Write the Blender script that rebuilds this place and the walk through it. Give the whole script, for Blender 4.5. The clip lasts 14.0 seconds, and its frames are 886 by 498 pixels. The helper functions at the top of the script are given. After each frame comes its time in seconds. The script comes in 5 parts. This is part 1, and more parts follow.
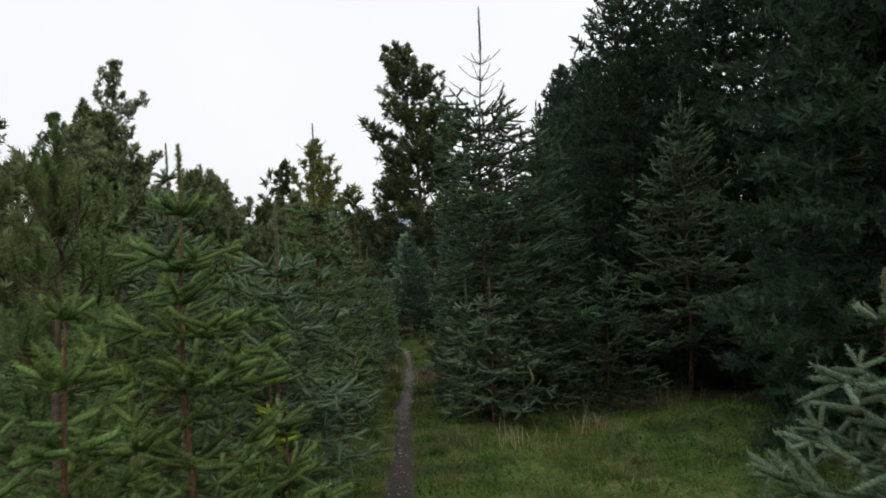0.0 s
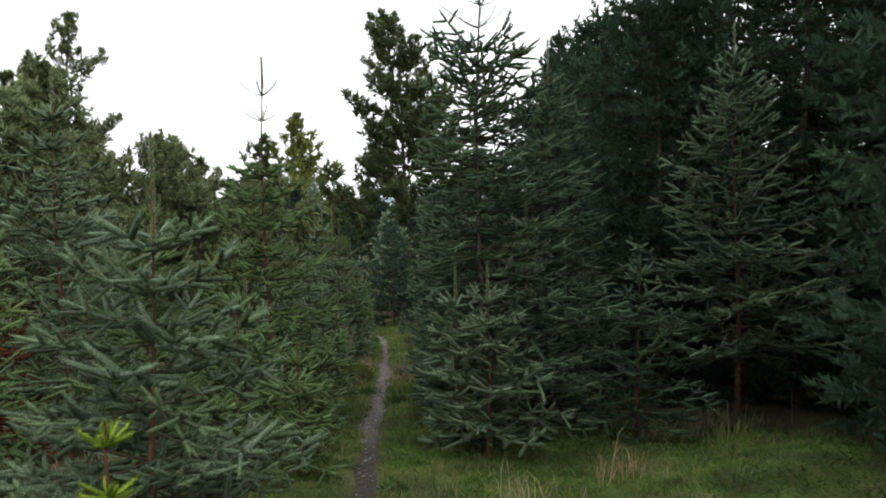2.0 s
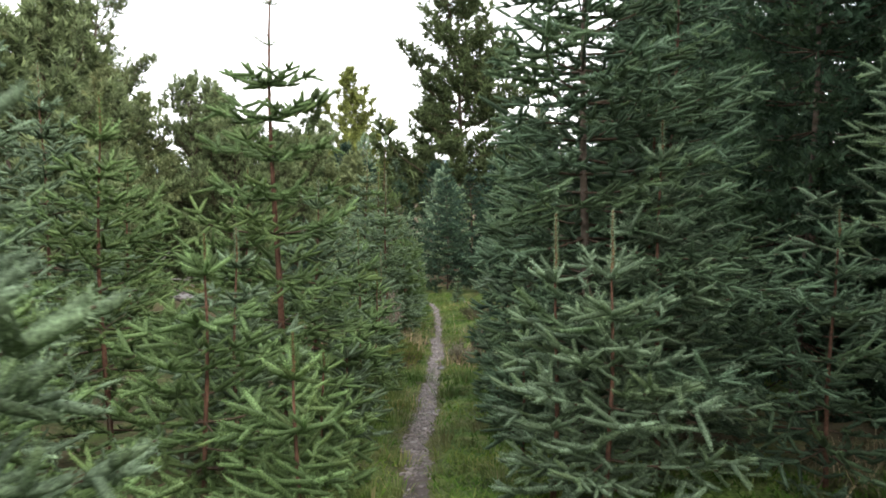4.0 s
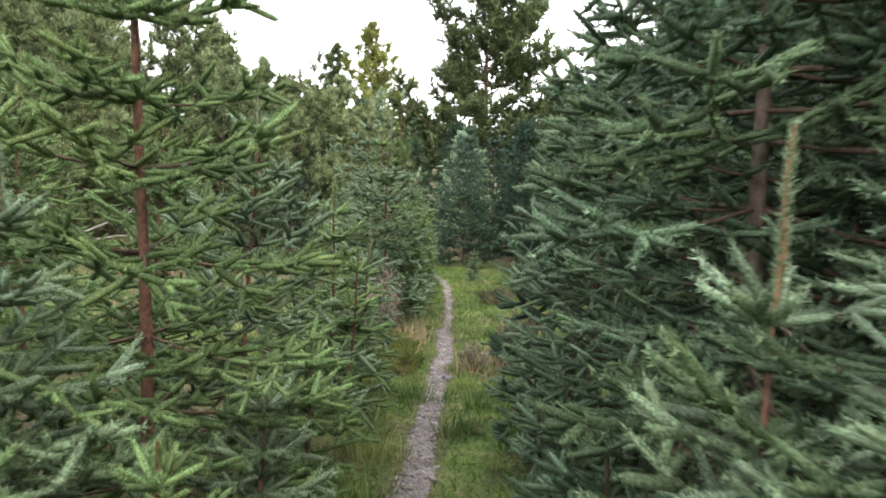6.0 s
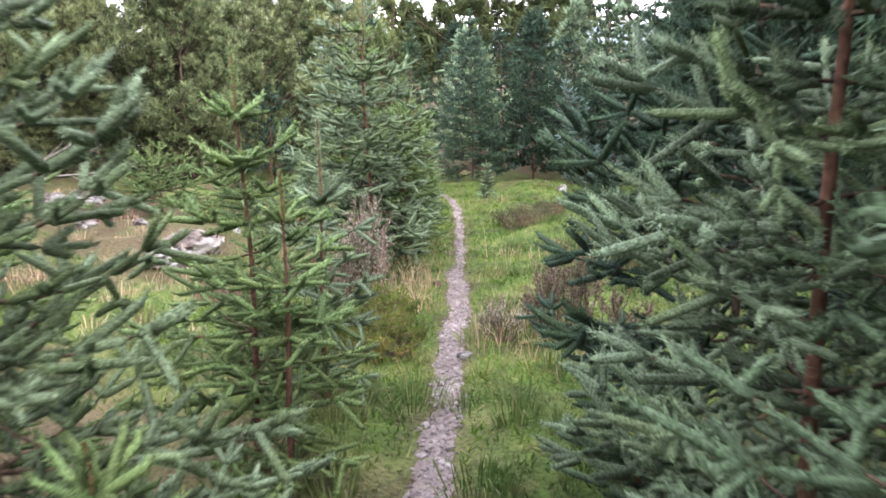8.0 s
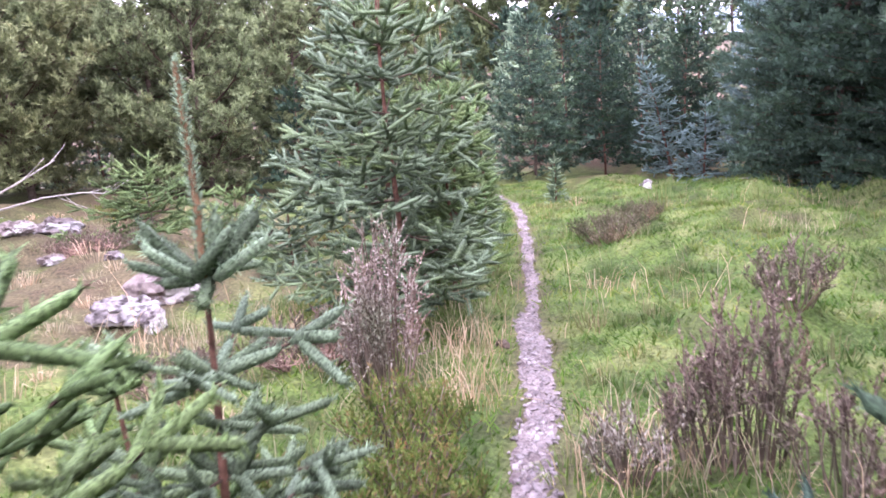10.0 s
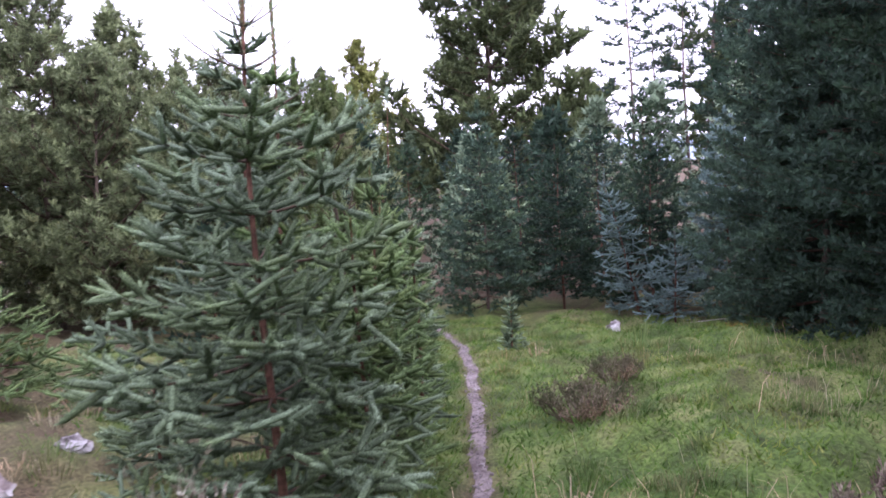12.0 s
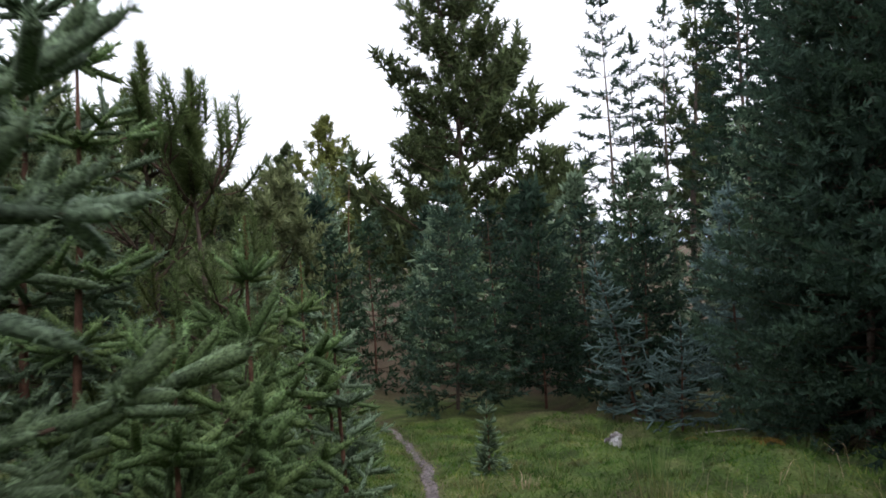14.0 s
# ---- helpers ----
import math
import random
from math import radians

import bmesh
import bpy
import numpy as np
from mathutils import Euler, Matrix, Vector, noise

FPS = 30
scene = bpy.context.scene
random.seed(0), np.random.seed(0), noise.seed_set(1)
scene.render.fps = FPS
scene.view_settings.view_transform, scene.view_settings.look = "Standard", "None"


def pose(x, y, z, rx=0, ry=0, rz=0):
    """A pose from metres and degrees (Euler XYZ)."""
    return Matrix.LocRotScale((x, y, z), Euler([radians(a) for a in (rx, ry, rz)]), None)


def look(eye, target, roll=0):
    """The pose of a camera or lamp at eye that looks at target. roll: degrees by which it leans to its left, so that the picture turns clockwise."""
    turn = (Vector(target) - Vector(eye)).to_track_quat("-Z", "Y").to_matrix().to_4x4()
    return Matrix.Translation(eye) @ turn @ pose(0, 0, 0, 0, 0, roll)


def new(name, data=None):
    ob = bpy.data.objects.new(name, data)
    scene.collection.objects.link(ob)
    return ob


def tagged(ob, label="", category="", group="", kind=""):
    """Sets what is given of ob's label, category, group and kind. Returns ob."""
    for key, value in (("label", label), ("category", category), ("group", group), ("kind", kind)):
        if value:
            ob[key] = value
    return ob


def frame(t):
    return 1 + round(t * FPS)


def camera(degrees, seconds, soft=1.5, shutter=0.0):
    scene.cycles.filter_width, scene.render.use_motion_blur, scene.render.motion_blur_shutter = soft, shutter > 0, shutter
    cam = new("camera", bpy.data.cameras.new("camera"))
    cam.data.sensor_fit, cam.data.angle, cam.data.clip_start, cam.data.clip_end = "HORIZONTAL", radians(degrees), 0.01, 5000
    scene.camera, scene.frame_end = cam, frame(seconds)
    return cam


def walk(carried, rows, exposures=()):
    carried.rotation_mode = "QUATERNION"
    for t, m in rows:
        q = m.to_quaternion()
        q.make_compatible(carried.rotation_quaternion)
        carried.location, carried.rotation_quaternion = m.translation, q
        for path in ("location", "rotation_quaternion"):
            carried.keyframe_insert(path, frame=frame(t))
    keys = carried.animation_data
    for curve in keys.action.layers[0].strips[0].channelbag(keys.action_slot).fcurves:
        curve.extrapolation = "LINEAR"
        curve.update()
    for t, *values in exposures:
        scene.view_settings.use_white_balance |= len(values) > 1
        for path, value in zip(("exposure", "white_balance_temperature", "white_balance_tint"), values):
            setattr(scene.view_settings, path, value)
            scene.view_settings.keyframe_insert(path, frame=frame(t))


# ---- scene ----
cam = camera(55.4, 14.0, 1.7, 0.35)
PATH = [
    (0, (0.000, 0.000, 1.500), (-0.060, 1.998, 1.445), -2.1),
    (0.5, (-0.037, 0.565, 1.497), (-0.069, 2.564, 1.458), -1.8),
    (1, (-0.009, 1.109, 1.430), (-0.033, 3.109, 1.394), -1.2),
    (1.5, (-0.058, 1.778, 1.375), (-0.067, 3.776, 1.290), -0.6),
    (2, (-0.063, 2.349, 1.358), (-0.086, 4.347, 1.260), -0.7),
    (2.5, (-0.095, 2.981, 1.328), (-0.192, 4.974, 1.196), -0.2),
    (3, (-0.134, 3.590, 1.299), (-0.262, 5.578, 1.126), -0.6),
    (3.2, (-0.167, 3.835, 1.276), (-0.304, 5.822, 1.099), -0.8),
    (5.3, (-0.459, 6.787, 0.890), (-0.601, 8.767, 0.651), 2.8),
    (5.5, (-0.469, 7.065, 0.890), (-0.607, 9.042, 0.626), 2.9),
    (6, (-0.507, 7.737, 0.831), (-0.689, 9.712, 0.572), 3.4),
    (6.5, (-0.585, 8.349, 0.737), (-0.818, 10.311, 0.428), 2.9),
    (7, (-0.650, 8.930, 0.709), (-0.864, 10.887, 0.357), 2.1),
    (7.2, (-0.668, 9.196, 0.686), (-0.871, 11.139, 0.255), 1.8),
    (9.3, (-0.824, 12.139, 0.196), (-1.098, 14.065, -0.271), -6.5),
    (9.5, (-0.890, 12.343, 0.180), (-1.190, 14.263, -0.291), -6.2),
    (10, (-0.979, 12.893, 0.176), (-1.323, 14.809, -0.282), -4.2),
    (10.5, (-1.034, 13.400, 0.155), (-1.372, 15.312, -0.326), -1.6),
    (11, (-1.100, 13.848, 0.195), (-1.464, 15.792, -0.104), -2.5),
    (11.5, (-1.056, 14.275, 0.214), (-1.337, 16.242, -0.019), -3.0),
    (12, (-1.081, 14.741, 0.166), (-1.304, 16.720, -0.023), -2.9),
    (12.5, (-1.074, 15.273, 0.169), (-1.239, 17.260, 0.005), -2.5),
    (13, (-1.120, 15.840, 0.146), (-1.275, 17.830, 0.013), -2.1),
    (13.5, (-1.167, 16.378, 0.118), (-1.311, 18.373, 0.118), -1.8),
    (14, (-1.227, 16.933, 0.089), (-1.370, 18.928, 0.087), -2.2),
]
EXPOSURES = [(0.0, 0.15, 6500, 9), (2.0, 0.72, 6500, 7), (3.2, 1.42, 6550, 6), (5.3, 2.1, 6600, 9), (7.2, 2.47, 6490, 15), (9.5, 3.15, 5970, 35), (11.0, 2.68, 5720, 48), (12.5, 1.8, 5800, 27), (13.0, 1.72, 5900, 18), (13.5, 1.33, 6070, 14), (14.0, 0.84, 6120, 13)]
walk(cam, [(t, look(eye, target, roll)) for t, eye, target, roll in PATH], EXPOSURES)

# ---- world and light: a bright overcast sky ----
world = bpy.data.worlds.new("overcast_sky")
scene.world = world
world.use_nodes = True
wn, wl = world.node_tree.nodes, world.node_tree.links
wn.clear()
SUN_UP, SUN_ROUND = radians(42), radians(150)
sky = wn.new("ShaderNodeTexSky")
sky.sky_type, sky.sun_disc = "NISHITA", False
sky.sun_elevation, sky.sun_rotation = SUN_UP, SUN_ROUND
sky.dust_density = 4.0
sky_gain = wn.new("ShaderNodeVectorMath")
sky_gain.operation = "SCALE"
sky_gain.inputs["Scale"].default_value = 0.10
clouds = wn.new("ShaderNodeTexNoise")
clouds.inputs["Scale"].default_value = 1.6
clouds.inputs["Detail"].default_value = 5
cloud_ramp = wn.new("ShaderNodeValToRGB")
cloud_ramp.color_ramp.elements[0].position, cloud_ramp.color_ramp.elements[0].color = 0.3, (0.87, 0.885, 0.935, 1)
cloud_ramp.color_ramp.elements[1].position, cloud_ramp.color_ramp.elements[1].color = 0.7, (0.99, 0.99, 1.01, 1)
cover = wn.new("ShaderNodeMix")
cover.data_type = "RGBA"
cover.inputs[0].default_value = 0.88
back = wn.new("ShaderNodeBackground")
wout = wn.new("ShaderNodeOutputWorld")
wl.new(sky.outputs[0], sky_gain.inputs[0])
wl.new(clouds.outputs["Fac"], cloud_ramp.inputs[0])
wl.new(sky_gain.outputs[0], cover.inputs[6])
wl.new(cloud_ramp.outputs[0], cover.inputs[7])
wl.new(cover.outputs[2], back.inputs[0])
back.inputs[1].default_value = 1.0
wl.new(back.outputs[0], wout.inputs[0])

sun = new("sun", bpy.data.lights.new("sun", "SUN"))
sun.data.energy, sun.data.angle, sun.data.color = 0.5, radians(25), (1.0, 0.96, 0.9)
sun.matrix_world = look((0, 0, 30), (0 - 30 * math.sin(SUN_ROUND) / math.tan(SUN_UP), 0 - 30 * math.cos(SUN_ROUND) / math.tan(SUN_UP), 0))


# ---- materials ----
def material(name, rough=0.8, spec=0.25):
    m = bpy.data.materials.new(name)
    m.use_nodes = True
    b = m.node_tree.nodes["Principled BSDF"]
    b.inputs["Roughness"].default_value = rough
    b.inputs["Specular IOR Level"].default_value = spec
    return m, m.node_tree.nodes, m.node_tree.links, b


def ramp(nodes, stops):
    r = nodes.new("ShaderNodeValToRGB")
    e = r.color_ramp.elements
    while len(e) < len(stops):
        e.new(0.5)
    for el, (p, c) in zip(e, stops):
        el.position, el.color = p, (*c, 1)
    return r


def mix(nodes, links, fac, a, b, kind="MIX"):
    n = nodes.new("ShaderNodeMix")
    n.data_type, n.blend_type = "RGBA", kind
    for slot, v in ((0, fac), (6, a), (7, b)):
        if isinstance(v, (int, float)):
            n.inputs[slot].default_value = v
        elif isinstance(v, tuple):
            n.inputs[slot].default_value = (*v, 1)
        else:
            links.new(v, n.inputs[slot])
    return n.outputs[2]


def noise_tex(nodes, links, scale, detail=4, coords=None):
    n = nodes.new("ShaderNodeTexNoise")
    n.inputs["Scale"].default_value, n.inputs["Detail"].default_value = scale, detail
    if coords is not None:
        links.new(coords, n.inputs["Vector"])
    return n.outputs["Fac"]


def needle_material(name, old_shaded, young, odd, through_light=0.35, patch_scale=2.2):
    """Conifer needles: older growth inside, darkened further to suggest crown shade, younger and brighter towards the
    shoot tips, each branch a little different.
    """
    m, n, l, b = material(name, 0.6, 0.14)
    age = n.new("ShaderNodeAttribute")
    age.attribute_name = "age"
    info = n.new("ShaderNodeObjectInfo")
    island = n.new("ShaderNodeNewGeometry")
    base = mix(n, l, age.outputs["Fac"], old_shaded, young)
    r = ramp(n, [(0.0, (0, 0, 0)), (0.6, (0.08, 0.08, 0.08)), (1.0, (0.4, 0.4, 0.4))])
    l.new(info.outputs["Random"], r.inputs[0])
    base = mix(n, l, r.outputs[0], base, odd)
    co = n.new("ShaderNodeTexCoord")
    patch = ramp(n, [(0.57, (0, 0, 0)), (0.75, (0.6, 0.6, 0.6))])
    l.new(noise_tex(n, l, patch_scale, 2, co.outputs["Object"]), patch.inputs[0])
    base = mix(n, l, patch.outputs[0], base, odd)
    grain = ramp(n, [(0.35, (0.45, 0.45, 0.45)), (0.65, (1.35, 1.35, 1.35))])
    l.new(noise_tex(n, l, 170, 2, co.outputs["Object"]), grain.inputs[0])
    base = mix(n, l, 1.0, base, grain.outputs[0], "MULTIPLY")
    val = ramp(n, [(0.0, (0.65, 0.65, 0.65)), (1.0, (1.35, 1.35, 1.35))])
    l.new(island.outputs["Random Per Island"], val.inputs[0])
    base = mix(n, l, 1.0, base, val.outputs[0], "MULTIPLY")
    l.new(base, b.inputs["Base Color"])
    tr = n.new("ShaderNodeBsdfTranslucent")
    l.new(base, tr.inputs["Color"])
    ms = n.new("ShaderNodeMixShader")
    ms.inputs[0].default_value = through_light
    l.new(b.outputs[0], ms.inputs[1])
    l.new(tr.outputs[0], ms.inputs[2])
    l.new(ms.outputs[0], n["Material Output"].inputs[0])
    return m


def bark_material(name, dark, light, scale=30):
    m, n, l, b = material(name, 0.9, 0.15)
    co = n.new("ShaderNodeTexCoord")
    f1 = noise_tex(n, l, scale, 6, co.outputs["Object"])
    f2 = noise_tex(n, l, scale * 0.12, 3, co.outputs["Object"])
    r = ramp(n, [(0.3, dark), (0.75, light)])
    l.new(f1, r.inputs[0])
    r2 = ramp(n, [(0.35, (0.6, 0.6, 0.6)), (0.7, (1.2, 1.15, 1.1))])
    l.new(f2, r2.inputs[0])
    l.new(mix(n, l, 1.0, r.outputs[0], r2.outputs[0], "MULTIPLY"), b.inputs["Base Color"])
    bump = n.new("ShaderNodeBump")
    bump.inputs["Strength"].default_value, bump.inputs["Distance"].default_value = 0.6, 0.01
    l.new(f1, bump.inputs["Height"])
    l.new(bump.outputs[0], b.inputs["Normal"])
    return m


def island_material(name, stops, rough=0.7, through_light=0.3, dun=0.0):
    """Blades and sprigs: each island takes its own colour from the range."""
    m, n, l, b = material(name, rough, 0.2)
    g = n.new("ShaderNodeNewGeometry")
    r = ramp(n, stops)
    l.new(g.outputs["Random Per Island"], r.inputs[0])
    co = n.new("ShaderNodeTexCoord")
    f = noise_tex(n, l, 1.3, 4, co.outputs["Object"])
    r2 = ramp(n, [(0.38, (0.50, 0.62, 0.45)), (0.5, (1.0, 1.0, 0.95)), (0.62, (1.55, 1.28, 1.2))])
    l.new(f, r2.inputs[0])
    base = mix(n, l, 1.0, r.outputs[0], r2.outputs[0], "MULTIPLY")
    if dun:
        r3 = ramp(n, [(0.50, (0, 0, 0)), (0.64, (dun, dun, dun))])
        l.new(noise_tex(n, l, 2.9, 4, co.outputs["Object"]), r3.inputs[0])
        base = mix(n, l, r3.outputs[0], base, (0.165, 0.145, 0.075))
    l.new(base, b.inputs["Base Color"])
    if through_light:
        tr = n.new("ShaderNodeBsdfTranslucent")
        l.new(base, tr.inputs["Color"])
        ms = n.new("ShaderNodeMixShader")
        ms.inputs[0].default_value = through_light
        l.new(b.outputs[0], ms.inputs[1])
        l.new(tr.outputs[0], ms.inputs[2])
        l.new(ms.outputs[0], n["Material Output"].inputs[0])
    return m


def stone_material(name, stops, lichen, amount):
    m, n, l, b = material(name, 0.85, 0.25)
    co = n.new("ShaderNodeTexCoord")
    info = n.new("ShaderNodeObjectInfo")
    f1 = noise_tex(n, l, 14, 8, co.outputs["Object"])
    f2 = noise_tex(n, l, 5, 4, co.outputs["Object"])
    r = ramp(n, stops)
    l.new(f1, r.inputs[0])
    rl = ramp(n, [(amount - 0.04, (0, 0, 0)), (amount + 0.04, (1, 1, 1))])
    l.new(f2, rl.inputs[0])
    base = mix(n, l, rl.outputs[0], r.outputs[0], lichen)
    rv = ramp(n, [(0.0, (0.65, 0.65, 0.67)), (1.0, (1.35, 1.32, 1.3))])
    l.new(info.outputs["Random"], rv.inputs[0])
    l.new(mix(n, l, 1.0, base, rv.outputs[0], "MULTIPLY"), b.inputs["Base Color"])
    bump = n.new("ShaderNodeBump")
    bump.inputs["Strength"].default_value, bump.inputs["Distance"].default_value = 0.7, 0.02
    l.new(f1, bump.inputs["Height"])
    l.new(bump.outputs[0], b.inputs["Normal"])
    return m


def ground_material():
    m, n, l, b = material("mossy_ground", 0.95, 0.1)
    co = n.new("ShaderNodeTexCoord")
    big = noise_tex(n, l, 0.45, 4, co.outputs["Object"])
    mid = noise_tex(n, l, 2.6, 5, co.outputs["Object"])
    fine = noise_tex(n, l, 38, 6, co.outputs["Object"])
    r1 = ramp(n, [(0.38, (0.05, 0.045, 0.03)), (0.46, (0.07, 0.10, 0.035)), (0.55, (0.12, 0.165, 0.05)), (0.65, (0.22, 0.22, 0.10))])
    l.new(mid, r1.inputs[0])
    r2 = ramp(n, [(0.35, (0.035, 0.08, 0.012)), (0.55, (0.085, 0.13, 0.028)), (0.72, (0.13, 0.11, 0.055))])
    l.new(big, r2.inputs[0])
    base = mix(n, l, 0.5, r1.outputs[0], r2.outputs[0])
    r3 = ramp(n, [(0.3, (0.45, 0.45, 0.45)), (0.7, (1.4, 1.4, 1.35))])
    l.new(fine, r3.inputs[0])
    base = mix(n, l, 1.0, base, r3.outputs[0], "MULTIPLY")
    litter = n.new("ShaderNodeAttribute")
    litter.attribute_name = "litter"
    r4 = ramp(n, [(0.3, (0.042, 0.028, 0.020)), (0.7, (0.15, 0.098, 0.074))])
    l.new(fine, r4.inputs[0])
    base = mix(n, l, litter.outputs["Fac"], base, r4.outputs[0])
    l.new(base, b.inputs["Base Color"])
    bump = n.new("ShaderNodeBump")
    bump.inputs["Strength"].default_value, bump.inputs["Distance"].default_value = 0.9, 0.03
    l.new(fine, bump.inputs["Height"])
    l.new(bump.outputs[0], b.inputs["Normal"])
    return m


def soil_material():
    m, n, l, b = material("trodden_soil", 0.8, 0.3)
    co = n.new("ShaderNodeTexCoord")
    fine = noise_tex(n, l, 60, 6, co.outputs["Object"])
    big = noise_tex(n, l, 3, 4, co.outputs["Object"])
    r = ramp(n, [(0.3, (0.085, 0.066, 0.064)), (0.7, (0.245, 0.208, 0.195))])
    l.new(fine, r.inputs[0])
    r2 = ramp(n, [(0.35, (0.55, 0.5, 0.5)), (0.65, (1.2, 1.2, 1.2))])
    l.new(big, r2.inputs[0])
    base = mix(n, l, 1.0, r.outputs[0], r2.outputs[0], "MULTIPLY")
    # Darkens the first stretch: tree shade put into the muddy soil's colour.
    mud = n.new("ShaderNodeAttribute")
    mud.attribute_name = "mud"
    base = mix(n, l, mud.outputs["Fac"], base, (0.038, 0.028, 0.024))
    l.new(base, b.inputs["Base Color"])
    bump = n.new("ShaderNodeBump")
    bump.inputs["Strength"].default_value, bump.inputs["Distance"].default_value = 1.0, 0.015
    l.new(fine, bump.inputs["Height"])
    l.new(bump.outputs[0], b.inputs["Normal"])
    return m


# First tone is aged growth plus painted inner-crown shade, second the bright tips.
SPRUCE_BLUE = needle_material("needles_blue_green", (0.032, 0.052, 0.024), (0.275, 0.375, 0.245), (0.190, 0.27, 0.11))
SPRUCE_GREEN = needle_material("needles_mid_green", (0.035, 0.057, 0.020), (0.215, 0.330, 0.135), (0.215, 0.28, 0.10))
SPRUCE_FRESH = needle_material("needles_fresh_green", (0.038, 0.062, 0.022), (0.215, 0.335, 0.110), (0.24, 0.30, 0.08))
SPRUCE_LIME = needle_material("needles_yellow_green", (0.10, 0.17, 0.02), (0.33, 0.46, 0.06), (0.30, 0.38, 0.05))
# SPRUCE_DARK and SPRUCE_STAND: green needles darkened to carry the dense crowns' shade.
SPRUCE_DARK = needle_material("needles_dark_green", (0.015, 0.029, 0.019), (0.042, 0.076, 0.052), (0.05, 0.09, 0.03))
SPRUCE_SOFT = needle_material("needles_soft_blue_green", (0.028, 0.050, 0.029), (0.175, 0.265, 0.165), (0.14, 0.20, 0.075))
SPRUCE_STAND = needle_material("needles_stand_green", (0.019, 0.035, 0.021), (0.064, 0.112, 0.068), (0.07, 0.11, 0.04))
# Blue-green copy, its colour lowered to suggest shade within the crown.
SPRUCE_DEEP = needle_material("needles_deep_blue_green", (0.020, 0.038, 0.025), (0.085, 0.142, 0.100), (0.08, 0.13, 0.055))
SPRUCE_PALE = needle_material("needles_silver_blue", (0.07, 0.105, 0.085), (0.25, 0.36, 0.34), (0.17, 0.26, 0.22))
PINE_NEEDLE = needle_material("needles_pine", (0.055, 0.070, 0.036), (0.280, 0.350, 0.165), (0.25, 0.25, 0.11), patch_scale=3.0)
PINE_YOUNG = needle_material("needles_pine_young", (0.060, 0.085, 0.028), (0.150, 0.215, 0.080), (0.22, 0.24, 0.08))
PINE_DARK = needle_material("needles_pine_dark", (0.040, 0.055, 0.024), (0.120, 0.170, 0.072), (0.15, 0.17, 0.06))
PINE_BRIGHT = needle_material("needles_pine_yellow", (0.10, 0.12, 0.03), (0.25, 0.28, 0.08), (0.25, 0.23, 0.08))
DEAD_NEEDLE = needle_material("needles_dead_rust", (0.10, 0.035, 0.018), (0.24, 0.075, 0.035), (0.20, 0.08, 0.03))
TWIG = bark_material("twig_bark", (0.045, 0.033, 0.024), (0.14, 0.098, 0.070), 60)
YOUNG_BARK = bark_material("young_shoot_bark", (0.12, 0.075, 0.04), (0.28, 0.18, 0.10), 60)
BARK_RED = bark_material("spruce_bark_reddish", (0.075, 0.040, 0.028), (0.22, 0.118, 0.085), 40)
BARK_GREY = bark_material("bark_grey_brown", (0.055, 0.042, 0.034), (0.19, 0.15, 0.125), 25)
DEAD_WOOD = bark_material("bleached_dead_wood", (0.30, 0.28, 0.26), (0.62, 0.60, 0.58), 30)
GROUND = ground_material()
SOIL = soil_material()
PEBBLE = stone_material("path_gravel", [(0.3, (0.135, 0.115, 0.115)), (0.7, (0.335, 0.295, 0.28))], (0.40, 0.375, 0.36), 0.60)
ROCK = stone_material("rock_grey_pink", [(0.35, (0.07, 0.055, 0.052)), (0.65, (0.215, 0.185, 0.172))], (0.30, 0.295, 0.285), 0.56)
WHITE_ROCK = stone_material("rock_whitish", [(0.38, (0.06, 0.052, 0.052)), (0.62, (0.29, 0.27, 0.27))], (0.36, 0.36, 0.36), 0.52)
GRASS = island_material("grass_blades", [(0.0, (0.065, 0.110, 0.024)), (0.5, (0.112, 0.175, 0.056)), (0.9, (0.18, 0.22, 0.09)), (1.0, (0.28, 0.25, 0.14))], dun=0.7)
MOSS = island_material("moss_sprigs", [(0.0, (0.038, 0.095, 0.008)), (0.55, (0.074, 0.155, 0.022)), (1.0, (0.17, 0.22, 0.06))], dun=0.6)
STRAW = island_material("straw_blades", [(0.0, (0.20, 0.165, 0.10)), (0.6, (0.36, 0.31, 0.21)), (1.0, (0.48, 0.42, 0.32))])
HEATHER_TWIG = island_material("heather_twigs", [(0.0, (0.075, 0.053, 0.042)), (0.6, (0.175, 0.130, 0.108)), (1.0, (0.30, 0.24, 0.205))], 0.85, 0)
HEATHER_TIP = island_material("heather_dry_tips", [(0.0, (0.12, 0.088, 0.072)), (0.55, (0.24, 0.195, 0.168)), (1.0, (0.55, 0.50, 0.46))], 0.85, 0.15)
HEATHER_GREEN = island_material("heather_green_tips", [(0.0, (0.07, 0.12, 0.022)), (0.6, (0.15, 0.19, 0.045)), (1.0, (0.22, 0.13, 0.075))], 0.8, 0.2)
HEATHER_DUN = island_material("heather_dun_tips", [(0.0, (0.07, 0.075, 0.035)), (0.6, (0.15, 0.135, 0.085)), (1.0, (0.25, 0.20, 0.17))], 0.85, 0.15)
FERN = island_material("bracken_fronds", [(0.0, (0.12, 0.11, 0.025)), (0.6, (0.26, 0.18, 0.05)), (1.0, (0.34, 0.22, 0.09))], 0.8, 0.3)
# Distance haze is put into the hill's base colour as a pale blue.
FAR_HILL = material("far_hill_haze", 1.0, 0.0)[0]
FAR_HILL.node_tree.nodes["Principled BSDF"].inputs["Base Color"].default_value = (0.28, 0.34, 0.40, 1)

